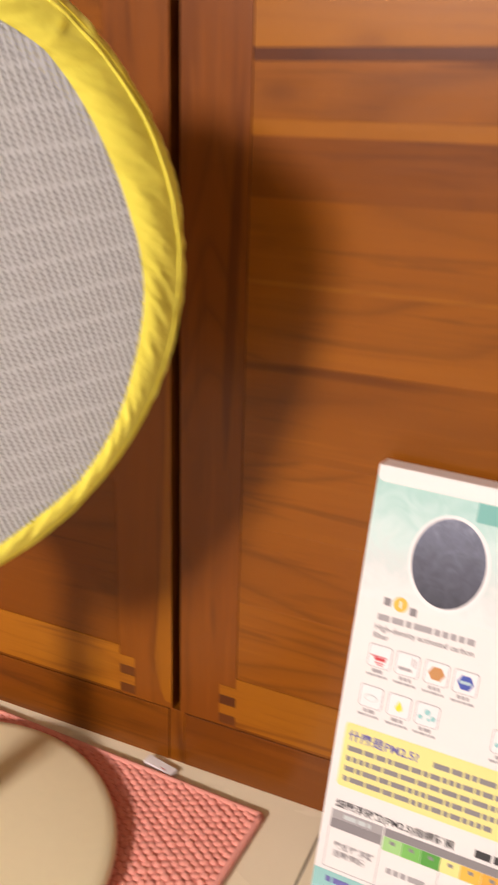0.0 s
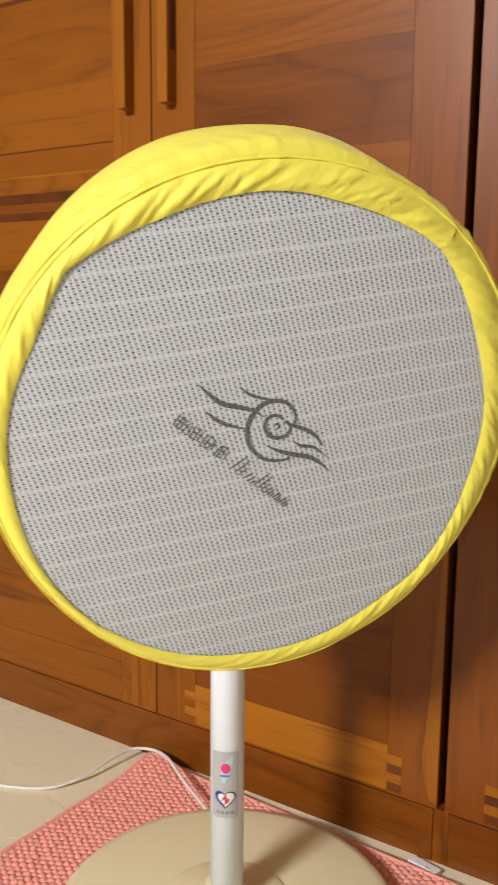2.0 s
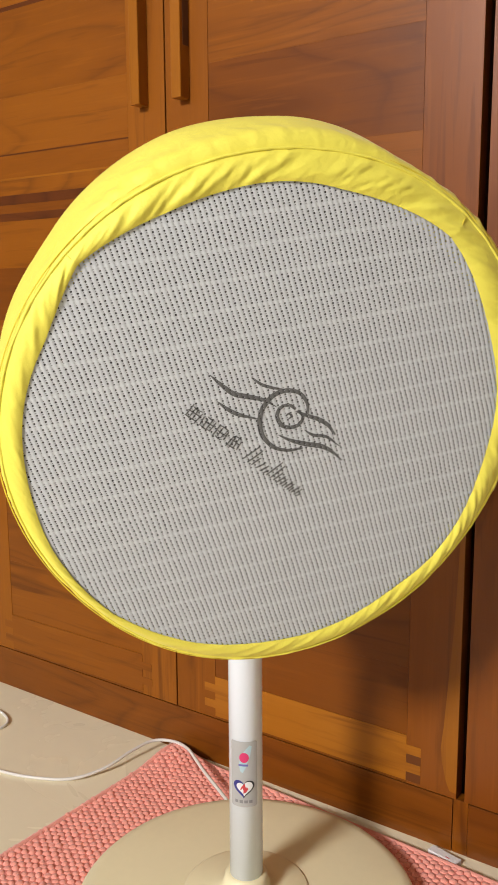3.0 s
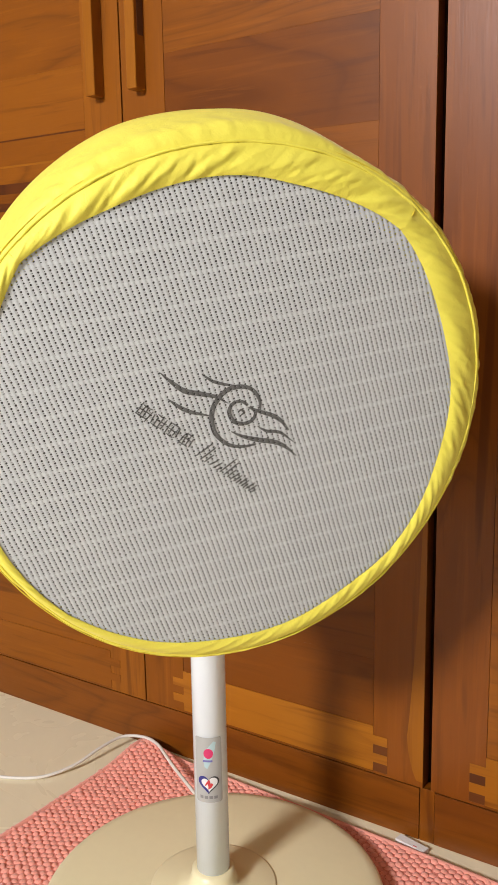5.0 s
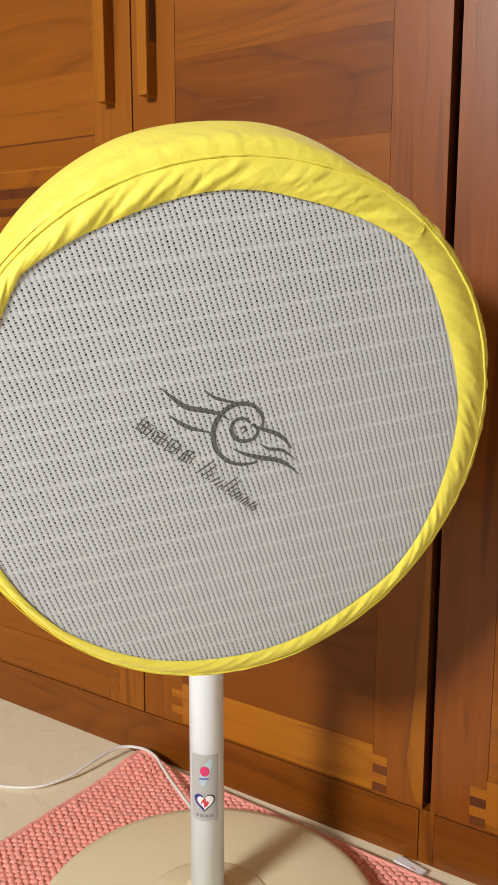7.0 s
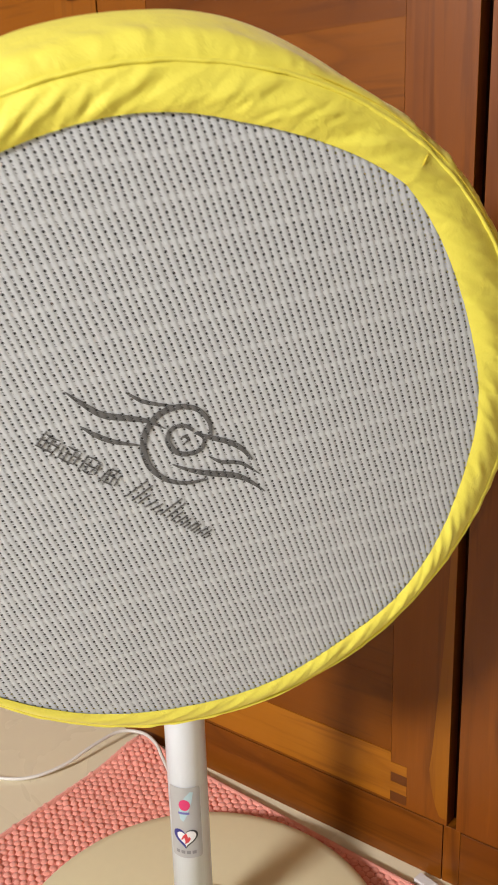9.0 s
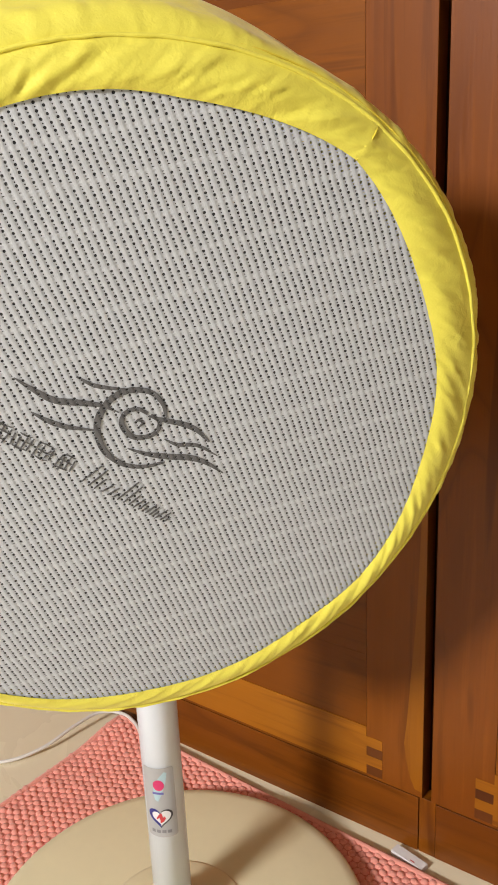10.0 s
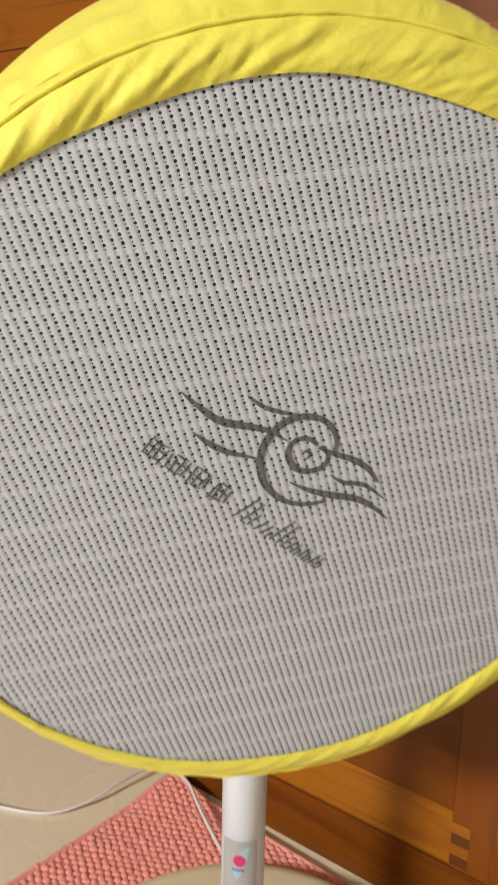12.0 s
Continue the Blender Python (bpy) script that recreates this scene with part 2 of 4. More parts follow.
INKS = {k: ink(k, v) for k, v in {
    "teal": (0.28, 0.58, 0.56), "pale_teal": (0.55, 0.74, 0.72), "deep_teal": (0.16, 0.46, 0.42), "yellow": (0.84, 0.78, 0.30), "black": (0.04, 0.04, 0.045),
    "grey": (0.25, 0.24, 0.25), "mid_grey": (0.38, 0.37, 0.38), "green": (0.18, 0.52, 0.12), "deep_green": (0.08, 0.36, 0.06), "light_green": (0.35, 0.65, 0.25), "orange": (0.80, 0.42, 0.06),
    "violet": (0.16, 0.15, 0.42), "red": (0.62, 0.05, 0.06), "blue": (0.06, 0.10, 0.42), "brown": (0.55, 0.27, 0.10), "lime": (0.72, 0.74, 0.05),
    "pink": (0.70, 0.04, 0.16), "sky": (0.45, 0.62, 0.66), "white": (0.85, 0.85, 0.85), "navy": (0.03, 0.03, 0.22), "amber": (0.85, 0.50, 0.08), "aqua": (0.30, 0.62, 0.62), "smoke": (0.55, 0.62, 0.62)}.items()}


def ball_material():
    mat, nodes, links, bsdf = material("print_dark_sphere")
    coords = nodes.new("ShaderNodeTexCoord").outputs["Object"]
    split = nodes.new("ShaderNodeSeparateXYZ")
    links.new(coords, split.inputs[0])
    a, b = noise_at(nodes, links, coords, 60.0, 6, 0.65, 1.0), noise_at(nodes, links, coords, 260.0, 4, 0.6, 0.8)
    rise = maths(nodes, links, "DIVIDE", maths(nodes, links, "SUBTRACT", split.outputs[1], 0.338), 0.088)
    fac = maths(nodes, links, "ADD", maths(nodes, links, "MULTIPLY", rise, 0.75), maths(nodes, links, "MULTIPLY", maths(nodes, links, "SUBTRACT", a, 0.42), 0.8))
    c = ramp(nodes, links, fac, [(0.0, (0.035, 0.038, 0.05)), (0.4, (0.10, 0.11, 0.15)), (0.75, (0.20, 0.23, 0.31)), (1.0, (0.50, 0.55, 0.68))])
    links.new(mixed(nodes, links, maths(nodes, links, "MULTIPLY", b, 0.5), c, (0.09, 0.10, 0.14)), bsdf.inputs["Base Color"])
    bsdf.inputs["Roughness"].default_value = 0.4
    return mat


BALL = ball_material()

# ---- builders ----
HOME = {}


def thing(name, place, label, category, group="", kind=""):
    """An empty at the base of a thing, under which its parts hang."""
    ob = new(name)
    ob.empty_display_size = 0.05
    ob.matrix_world = Matrix.Translation(place)
    HOME[ob] = Matrix.Translation(place)
    return tagged(ob, label, category, group, kind)


def mesh_of(name, bm, mat, smooth=False):
    me = bpy.data.meshes.new(name)
    bmesh.ops.recalc_face_normals(bm, faces=bm.faces)
    bm.to_mesh(me)
    bm.free()
    me.materials.append(mat)
    if smooth:
        me.shade_smooth()
    return me


def place_under(ob, parent, world_pose):
    HOME[ob] = world_pose
    if parent is None:
        ob.matrix_world = world_pose
    else:
        ob.parent = parent
        ob.matrix_parent_inverse = HOME[parent].inverted()
        ob.matrix_basis = world_pose
    return ob


def part(name, bm, mat, parent, label="", at=Matrix(), smooth=False):
    """Links a bmesh as one mesh object under a thing or a part."""
    ob = place_under(new(name, mesh_of(name, bm, mat, smooth)), parent, at)
    return tagged(ob, label)


def box(lo, hi, edge=0.0, segments=1):
    """A box between two corners with softened edges."""
    bm = bmesh.new()
    bmesh.ops.create_cube(bm, size=1)
    for v in bm.verts:
        v.co = [lo[i] + (v.co[i] + 0.5) * (hi[i] - lo[i]) for i in range(3)]
    if edge:
        bmesh.ops.bevel(bm, geom=bm.edges[:], offset=edge, segments=segments, profile=0.5, affect="EDGES")
    return bm


def prism(outline, lo, hi, axis=1):
    """A flat outline in the two other axes, drawn out along one axis."""
    bm = bmesh.new()
    others = [i for i in range(3) if i != axis]
    verts = []
    for p in outline:
        co = [0, 0, 0]
        co[others[0]], co[others[1]], co[axis] = p[0], p[1], lo
        verts.append(bm.verts.new(co))
    face = bm.faces.new(verts)
    made = bmesh.ops.extrude_face_region(bm, geom=[face])["geom"]
    for v in made:
        if isinstance(v, bmesh.types.BMVert):
            v.co[axis] = hi
    return bm


def lathe(profile, steps=64, closed=False, shape=None):
    """A profile of (radius, height) turned round z; shape(angle, r, z, k) may move a point."""
    bm = bmesh.new()
    rings = []
    for k, (r, z) in enumerate(profile):
        ring = []
        for i in range(steps):
            a = 2 * math.pi * i / steps
            rr, zz = shape(a, r, z, k) if shape else (r, z)
            ring.append(bm.verts.new((rr * math.cos(a), rr * math.sin(a), zz)))
        rings.append(ring)
    for lo, hi in zip(rings, rings[1:]):
        for i in range(steps):
            bm.faces.new((lo[i], lo[(i + 1) % steps], hi[(i + 1) % steps], hi[i]))
    if closed:
        bm.faces.new(rings[0])
        bm.faces.new(rings[-1])
    return bm


def glide(points, steps=8):
    """A smooth line through points."""
    pts = [Vector(p) for p in points]
    pts = [2 * pts[0] - pts[1]] + pts + [2 * pts[-1] - pts[-2]]
    out = []
    for a, b, c, d in zip(pts, pts[1:], pts[2:], pts[3:]):
        for i in range(steps):
            t = i / steps
            out.append(0.5 * ((2 * b) + (c - a) * t + (2 * a - 5 * b + 4 * c - d) * t * t + (3 * b - a - 3 * c + d) * t ** 3))
    return out + [pts[-2]]


def tube(line, radius, sides=10):
    bm = bmesh.new()
    rings = []
    for i, p in enumerate(line):
        ahead = (line[min(i + 1, len(line) - 1)] - line[max(i - 1, 0)]).normalized()
        side = ahead.cross(Vector((0, 0, 1)) if abs(ahead.z) < 0.9 else Vector((1, 0, 0))).normalized()
        up = side.cross(ahead)
        rings.append([bm.verts.new(p + radius * (math.cos(2 * math.pi * j / sides) * side + math.sin(2 * math.pi * j / sides) * up)) for j in range(sides)])
    for lo, hi in zip(rings, rings[1:]):
        for j in range(sides):
            bm.faces.new((lo[j], lo[(j + 1) % sides], hi[(j + 1) % sides], hi[j]))
    bm.faces.new(rings[0])
    bm.faces.new(rings[-1])
    return bm


# ---- room ----
X0, X1, Y0, Y1, TOP = -2.9, 1.9, -4.6, 1.5, 2.6
floor = tagged(new("floor", mesh_of("floor", box((X0, Y0, -0.12), (X1, Y1, -0.0025)), GROUT)), "cream polished tiles with thin grey joints", "floor", kind="structure")
HOME[floor] = Matrix()
# unseen walls and ceiling, added to close the room and limit its fill light
for name, lo, hi in (("wall_north", (X0 - 0.1, Y1, -0.12), (X1 + 0.1, Y1 + 0.1, TOP)), ("wall_south", (X0 - 0.1, Y0 - 0.1, -0.12), (X1 + 0.1, Y0, TOP)),
                     ("wall_west", (X0 - 0.1, Y0, -0.12), (X0, Y1, TOP)), ("wall_east", (X1, Y0, -0.12), (X1 + 0.1, Y1, TOP))):
    tagged(new(name, mesh_of(name, box(lo, hi), WALL_PAINT)), "plain dark grey wall, unseen, toned to limit bounced light", "wall", kind="structure")
tagged(new("ceiling", mesh_of("ceiling", box((X0 - 0.1, Y0 - 0.1, TOP), (X1 + 0.1, Y1 + 0.1, TOP + 0.1)), CEILING_PAINT)), "plain grey ceiling, unseen, toned to limit bounced light", "ceiling", kind="structure")

# ---- wardrobes ----
FRONT = 0.90


def board(name, x0, x1, z0, z1, parent, mat, y0=FRONT, y1=FRONT + 0.02, edge=0.0003, label=""):
    """One board, modelled round its own middle so that its figure is its own."""
    c = Vector(((x0 + x1) / 2, (y0 + y1) / 2, (z0 + z1) / 2))
    h = Vector((x1 - x0, y1 - y0, z1 - z0)) / 2
    return part(name, box(-h, h, edge), mat, parent, label, Matrix.Translation(c))


def comb(name, x0, x1, z0, z1, reach, parent, slots, tone, y0=FRONT):
    """A rail whose ends reach into the stiles as two fingers each, with dark boards between them for the slots' shade.
    """
    t = (z1 - z0) / 5

    def end(x, sign):
        pts = []
        for k in range(5):
            out = x + (sign * reach if k % 2 else 0)
            pts += [(out, z0 + k * t), (out, z0 + (k + 1) * t)]
        return pts

    for k in (0, 2):
        for x, sign in ((x0, -1), (x1, 1)):
            if sign not in slots:
                continue
            a, b = sorted((x, x + sign * reach))
            board("joint_slot", a, b, z0 + k * t, z0 + (k + 1) * t, parent, SLOT_X, y0 - 0.0003, y0 + 0.01, 0.0001)
    cx, cz = (x0 + x1) / 2, (z0 + z1) / 2
    bm = prism([(x - cx, z - cz) for x, z in end(x1, 1) + end(x0, -1)[::-1]], y0 - 0.0006, y0 + 0.019)
    return part(name, bm, tone, parent, "", Matrix.Translation((cx, 0, cz)))


def handle(x, out, parent):
    """An upright wooden bar handle, with a dark strip for the shaded finger hollow on the side away from the seam."""
    z0, z1, w, d = 1.018, 1.50, 0.0175, 0.021
    bm = bmesh.new()
    bmesh.ops.create_cube(bm, size=1)
    for v in bm.verts:
        v.co = ((v.co.x) * w, (v.co.y) * d, v.co.z * (z1 - z0))
    bmesh.ops.bevel(bm, geom=bm.edges[:], offset=0.0009, segments=1, affect="EDGES")
    bar = part("handle", bm, LIGHT_Z, parent, "plain upright wooden bar handle", Matrix.Translation((x, FRONT - d / 2, (z0 + z1) / 2)))
    # no hollow is cut: this dark slab paints its shade
    dark_strip = box((-0.0008, -0.0042, -0.20), (0.0008, 0.0085, 0.20))
    place_under(new("finger_groove", mesh_of("finger_groove", dark_strip, SHADE_WOOD)), parent, Matrix.Translation((x + out * (w / 2 - 0.0004), FRONT - d / 2, (z0 + z1) / 2 + 0.03)))
    return bar


TONES = {"m": WOOD_X, "l": LIGHT_X, "d": DEEP_X, "k": VEIN_X}


def door_leaf(name, x0, x1, parent, boards, stile_l, stile_r, high, last=WOOD_Z, first=WOOD_Z, slots=(), rail=WOOD_X):
    """A door of upright stiles, stacked boards (lower edge, tone) between them and a comb-jointed bottom rail."""
    core = part(name, box((x0 + 0.001, FRONT + 0.0185, 0.079), (x1 - 0.001, FRONT + 0.024, high)), SHADE_WOOD, parent, "teak door of stacked boards between upright stiles")
    board("stile", x0, x0 + stile_l, 0.078, high, core, first)
    board("stile", x1 - stile_r, x1, 0.078, high, core, last)
    board("bottom_strip", x0 + stile_l, x1 - stile_r, 0.078, 0.082, core, DEEP_X)
    comb("bottom_rail", x0 + stile_l, x1 - stile_r, 0.082, 0.148, 0.021, core, slots, rail)
    tops = [z for z, tone in boards[1:]] + [high]
    for (a, tone), b in zip(boards, tops):
        board("door_board", x0 + stile_l + 0.0004, x1 - stile_r - 0.0004, a, b, core, TONES[tone], FRONT + 0.0005, FRONT + 0.019, 0.00015)
    return core


HIGH = 2.15
SEAM, GAP_L, GAP_R = -0.908, -0.4295, -0.4182
wardrobe = thing("wardrobe", (-0.905, 1.15, 0), "tall varnished teak wardrobe with two closed doors", "wardrobe", "wardrobes along the wall")
part("carcass", box((-1.386, 0.928, 0.0), (-0.431, 1.45, HIGH), 0.002), SHADE_WOOD, wardrobe)
board("plinth", -1.386, -0.4345, 0.0, 0.0755, wardrobe, DEEP_X, FRONT + 0.001, FRONT + 0.027)
d1 = door_leaf("door", -1.385, SEAM - 0.0013, wardrobe, ((0.148, "m"), (0.255, "d"), (0.36, "m"), (0.47, "m"), (0.585, "m"), (0.70, "d"), (0.79, "m"), (0.869, "k"), (0.882, "d"), (0.896, "k"), (0.912, "m"), (0.937, "l"), (0.940, "m"), (0.977, "k"), (0.9795, "m"), (1.07, "m"), (1.205, "k"), (1.212, "m"), (1.27, "m"), (1.42, "l"), (1.60, "m"), (1.80, "m"), (1.98, "d")), 0.075, 0.0735, HIGH)
d2 = door_leaf("door", SEAM + 0.0013, GAP_L, wardrobe, ((0.148, "d"), (0.245, "d"), (0.35, "m"), (0.44, "m"), (0.555, "d"), (0.66, "m"), (0.745, "m"), (0.83, "m"), (0.937, "d"), (1.062, "m"), (1.19, "m"), (1.33, "l"), (1.47, "m"), (1.62, "d"), (1.80, "m"), (1.98, "m")), 0.0775, 0.0725, HIGH, ROSY_Z, slots=(1,), rail=HONEY_X)
sap = [(-0.4297, 0.086), (-0.4390, 0.087), (-0.4445, 0.100), (-0.4505, 0.124), (-0.4530, 0.145), (-0.4500, 0.175), (-0.4455, 0.240), (-0.4400, 0.320), (-0.4365, 0.420), (-0.4315, 0.560), (-0.4297, 0.600)]
part("sapwood_streak", prism([(x + 0.44, z - 0.35) for x, z in sap], FRONT - 0.0003, FRONT + 0.0015), LIGHT_Z, d2, "", Matrix.Translation((-0.44, 0, 0.35)))
handle(-0.9492, -1, d1)
handle(-0.8708, 1, d2)

wardrobe_b = thing("wardrobe", (0.1, 1.15, 0), "tall varnished teak wardrobe with wide boards", "wardrobe", "wardrobes along the wall")
part("carcass", box((-0.4115, 0.928, 0.0), (0.61, 1.45, HIGH), 0.002), SHADE_WOOD, wardrobe_b)
board("plinth_post", -0.4335, -0.4130, 0.0, 0.0775, wardrobe_b, WOOD_Z, FRONT + 0.0015, FRONT + 0.02)
board("plinth", -0.4125, 0.61, 0.0, 0.0755, wardrobe_b, DEEP_X, FRONT + 0.001, FRONT + 0.027)
d3 = door_leaf("door", GAP_R, 0.12, wardrobe_b, ((0.148, "m"), (0.25, "m"), (0.345, "m"), (0.43, "m"), (0.53, "m"), (0.604, "l"), (0.608, "m"), (0.684, "d"), (0.738, "l"), (0.752, "m"), (0.800, "k"), (0.811, "l"), (0.870, "k"), (0.879, "d"), (0.923, "k"), (0.926, "d"), (0.970, "m"), (1.2, "m"), (1.35, "l"), (1.52, "m"), (1.75, "d"), (1.95, "m")), 0.0730, 0.067, HIGH, first=ROSY_Z, slots=(-1,), rail=LIGHT_X)
d4 = door_leaf("door", 0.1225, 0.609, wardrobe_b, ((0.148, "m"), (0.26, "d"), (0.40, "m"), (0.55, "l"), (0.70, "m"), (0.85, "m"), (1.0, "d"), (1.2, "m"), (1.4, "l"), (1.6, "m"), (1.8, "m")), 0.067, 0.067, HIGH)

# ---- stand fan ----
POLE = Vector((-0.589, 0.642, 0.0))
RUG_TOP = 0.013
fan = thing("stand_fan", (POLE.x, POLE.y, RUG_TOP), "white and cream stand fan on a round base", "fan")
foot = Matrix.Translation((POLE.x, POLE.y, RUG_TOP))
part("base", lathe([(0.0, 0.0), (0.196, 0.0), (0.2035, 0.003), (0.2055, 0.008), (0.2045, 0.014), (0.201, 0.0175), (0.19, 0.0195), (0.14, 0.0225), (0.08, 0.0245), (0.0, 0.0245)], 128), CREAM_PLASTIC, fan, "round cream plastic base", foot, True)
part("collar", lathe([(0.0, 0.0235), (0.0755, 0.0235), (0.0755, 0.0252), (0.073, 0.0262), (0.045, 0.028), (0.030, 0.031), (0.0265, 0.040), (0.0255, 0.048), (0.021, 0.0495), (0.0, 0.0495)], 64), CREAM_PLASTIC, fan, "", foot, True)
part("pole", lathe([(0.0, 0.04), (0.0195, 0.04), (0.0195, 0.525), (0.0180, 0.530), (0.0, 0.530)], 48), WHITE_ENAMEL, fan, "white enamelled steel pole", foot, True)

# the head's own axes: right, up and out of the front
YAW, PITCH, GROWN = radians(50.8), radians(-12.6), 1.083
OUT = Vector((math.sin(YAW) * math.cos(PITCH), -math.cos(YAW) * math.cos(PITCH), math.sin(PITCH)))
RIGHT = Vector((math.cos(YAW), math.sin(YAW), 0))
UP = OUT.cross(RIGHT)
CENTRE = Vector((-0.4535, 0.4978, 0.6194))
HEAD = Matrix((RIGHT, UP, OUT)).transposed().to_4x4()
HEAD.translation = CENTRE
HEAD = HEAD @ Matrix.Scale(GROWN, 4)
part("motor_housing", lathe([(0.0, -0.315), (0.03, -0.312), (0.062, -0.295), (0.075, -0.26), (0.078, -0.20), (0.07, -0.155), (0.05, -0.128), (0.0, -0.126)], 48), WHITE_ENAMEL, fan, "", HEAD, True)
neck_line = glide([(POLE.x, POLE.y, 0.53), (POLE.x, POLE.y, 0.56), CENTRE - OUT * 0.20 - UP * 0.03], 6)
part("neck", tube(neck_line, 0.024, 16), WHITE_ENAMEL, fan, "", Matrix(), True)

# the energy label on the pole, bent round it
LABEL_MID = radians(-62.0)


def bent(outline, radius, mid_z, thick=0.0003):
    """A small flat shape (across, up) laid round the pole."""
    xs = [p[0] for p in outline]
    cuts = 10
    flat = bmesh.new()
    flat.faces.new([flat.verts.new((x, y, 0)) for x, y in outline])
    lo, hi = min(xs), max(xs)
    for i in range(1, cuts):
        x = lo + (hi - lo) * i / cuts
        bmesh.ops.bisect_plane(flat, geom=flat.verts[:] + flat.edges[:] + flat.faces[:], plane_co=(x, 0, 0), plane_no=(1, 0, 0))
    for v in flat.verts:
        a = LABEL_MID + v.co.x / 0.0195
        y = v.co.y
        v.co = (math.cos(a) * radius, math.sin(a) * radius, mid_z + y)
    return flat


def rounded(x0, x1, y0, y1, r, n=4):
    pts = []
    for cx, cy, a0 in ((x1 - r, y1 - r, 0), (x0 + r, y1 - r, 90), (x0 + r, y0 + r, 180), (x1 - r, y0 + r, 270)):
        pts += [(cx + r * math.cos(radians(a0 + 90 * k / n)), cy + r * math.sin(radians(a0 + 90 * k / n))) for k in range(n + 1)]
    return pts


def oval(cx, cy, rx, ry, n=24):
    return [(cx + rx * math.cos(2 * math.pi * k / n), cy + ry * math.sin(2 * math.pi * k / n)) for k in range(n)]


def stroke(points, width, taper=0.0, steps=6):
    """The outline of a drawn line, thinner at its ends by taper."""
    line = glide([(x, y, 0) for x, y in points], steps)
    left, right = [], []
    for i, p in enumerate(line):
        ahead = (line[min(i + 1, len(line) - 1)] - line[max(i - 1, 0)]).normalized()
        side = Vector((-ahead.y, ahead.x, 0))
        f = i / (len(line) - 1)
        w = width * (1 - taper + taper * math.sin(math.pi * min(1, max(0, f)))) / 2
        left.append(tuple((p + side * w)[:2]))
        right.append(tuple((p - side * w)[:2]))
    return left, right


def strip(left, right, lift):
    """A thin ribbon between two edges; lift(x, y) is its height."""
    bm = bmesh.new()
    a = [bm.verts.new((x, y, lift(x, y))) for x, y in left]
    b = [bm.verts.new((x, y, lift(x, y))) for x, y in right]
    for i in range(len(a) - 1):
        bm.faces.new((a[i], a[i + 1], b[i + 1], b[i]))
    return bm


at_pole = Matrix.Translation((POLE.x, POLE.y, 0))
LZ = 0.198
label_ob = part("energy_label", bent(rounded(-0.0165, 0.0165, -0.0405, 0.0405, 0.003), 0.0198, LZ), SILVER_LABEL, fan, "silver energy label with small coloured marks", at_pole, True)
part("island_mark", bent([(-0.001, 0.002), (0.003, 0.010), (0.0075, 0.024), (0.0095, 0.035), (0.0065, 0.036), (0.002, 0.031), (-0.004, 0.022), (-0.0055, 0.012), (-0.004, 0.004)], 0.0199, LZ), INKS["sky"], label_ob, "", at_pole)
part("pink_dot", bent(oval(0.0005, 0.021, 0.0055, 0.0062), 0.0200, LZ), INKS["pink"], label_ob, "", at_pole)
part("text_bar", bent([(-0.006, 0.0105), (0.005, 0.0105), (0.005, 0.013), (-0.006, 0.013)], 0.0200, LZ), INKS["violet"], label_ob, "", at_pole)


def heart(s):
    return [(s * 0.0010 * 16 * math.sin(t) ** 3 * 0.78, s * 0.00078 * (13 * math.cos(t) - 5 * math.cos(2 * t) - 2 * math.cos(3 * t) - math.cos(4 * t)) - 0.0165) for t in [2 * math.pi * k / 36 for k in range(36)]]


part("heart_inside", bent(heart(0.92), 0.01995, LZ), INKS["white"], label_ob, "", at_pole)


def half_heart(side, thick):
    """One half of the drawn heart, as a swelling stroke."""
    big, small = heart(1.0), heart(0.98 - thick)
    keep = list(range(0, 18)) if side > 0 else list(range(18, 36))
    return [big[k] for k in keep] + [small[k] for k in reversed(keep)]


part("heart_line", bent(half_heart(-1, 0.30), 0.02005, LZ), INKS["navy"], label_ob, "", at_pole)
part("heart_line", bent(half_heart(1, 0.14), 0.02005, LZ), INKS["black"], label_ob, "", at_pole)
part("flame", bent([(-0.0005, -0.0235), (0.0030, -0.0215), (0.0052, -0.0175), (0.0036, -0.0150), (0.0026, -0.0170), (0.0010, -0.0110), (-0.0020, -0.0140), (-0.0046, -0.0195), (-0.0028, -0.0188), (-0.0012, -0.0165), (-0.0002, -0.0200)], 0.02015, LZ), INKS["red"], label_ob, "", at_pole)
for k in range(4):
    part("text_bar", bent([(-0.0105 + k * 0.0055, -0.0355), (-0.0065 + k * 0.0055, -0.0355), (-0.0065 + k * 0.0055, -0.0318), (-0.0105 + k * 0.0055, -0.0318)], 0.0200, LZ), INKS["grey"], label_ob, "", at_pole)

# ---- filter cover on the fan's head ----
cover = thing("fan_filter_cover", CENTRE - UP * 0.236 - OUT * 0.05, "yellow cloth filter cover with grey net over the fan", "fan cover")
CORNERS = [radians(a) for a in (50.5, 138.5, -38.5, -131.0)]


def from_corner(a):
    return min(abs((a - c + math.pi) % (2 * math.pi) - math.pi) for c in CORNERS)


def net_radius(a):
    low = (0.5 + 0.5 * math.cos(a - CORNERS[3])) ** 8 + (0.5 + 0.5 * math.cos(a - CORNERS[2])) ** 8
    reach = radians(17 + 15 * max(0.0, math.cos(a - radians(40))))
    return 0.1952 + (0.0092 - 0.0060 * low) * max(0.0, 1 - from_corner(a) / reach) ** 1.2 + 0.0008 * math.sin(9 * a)


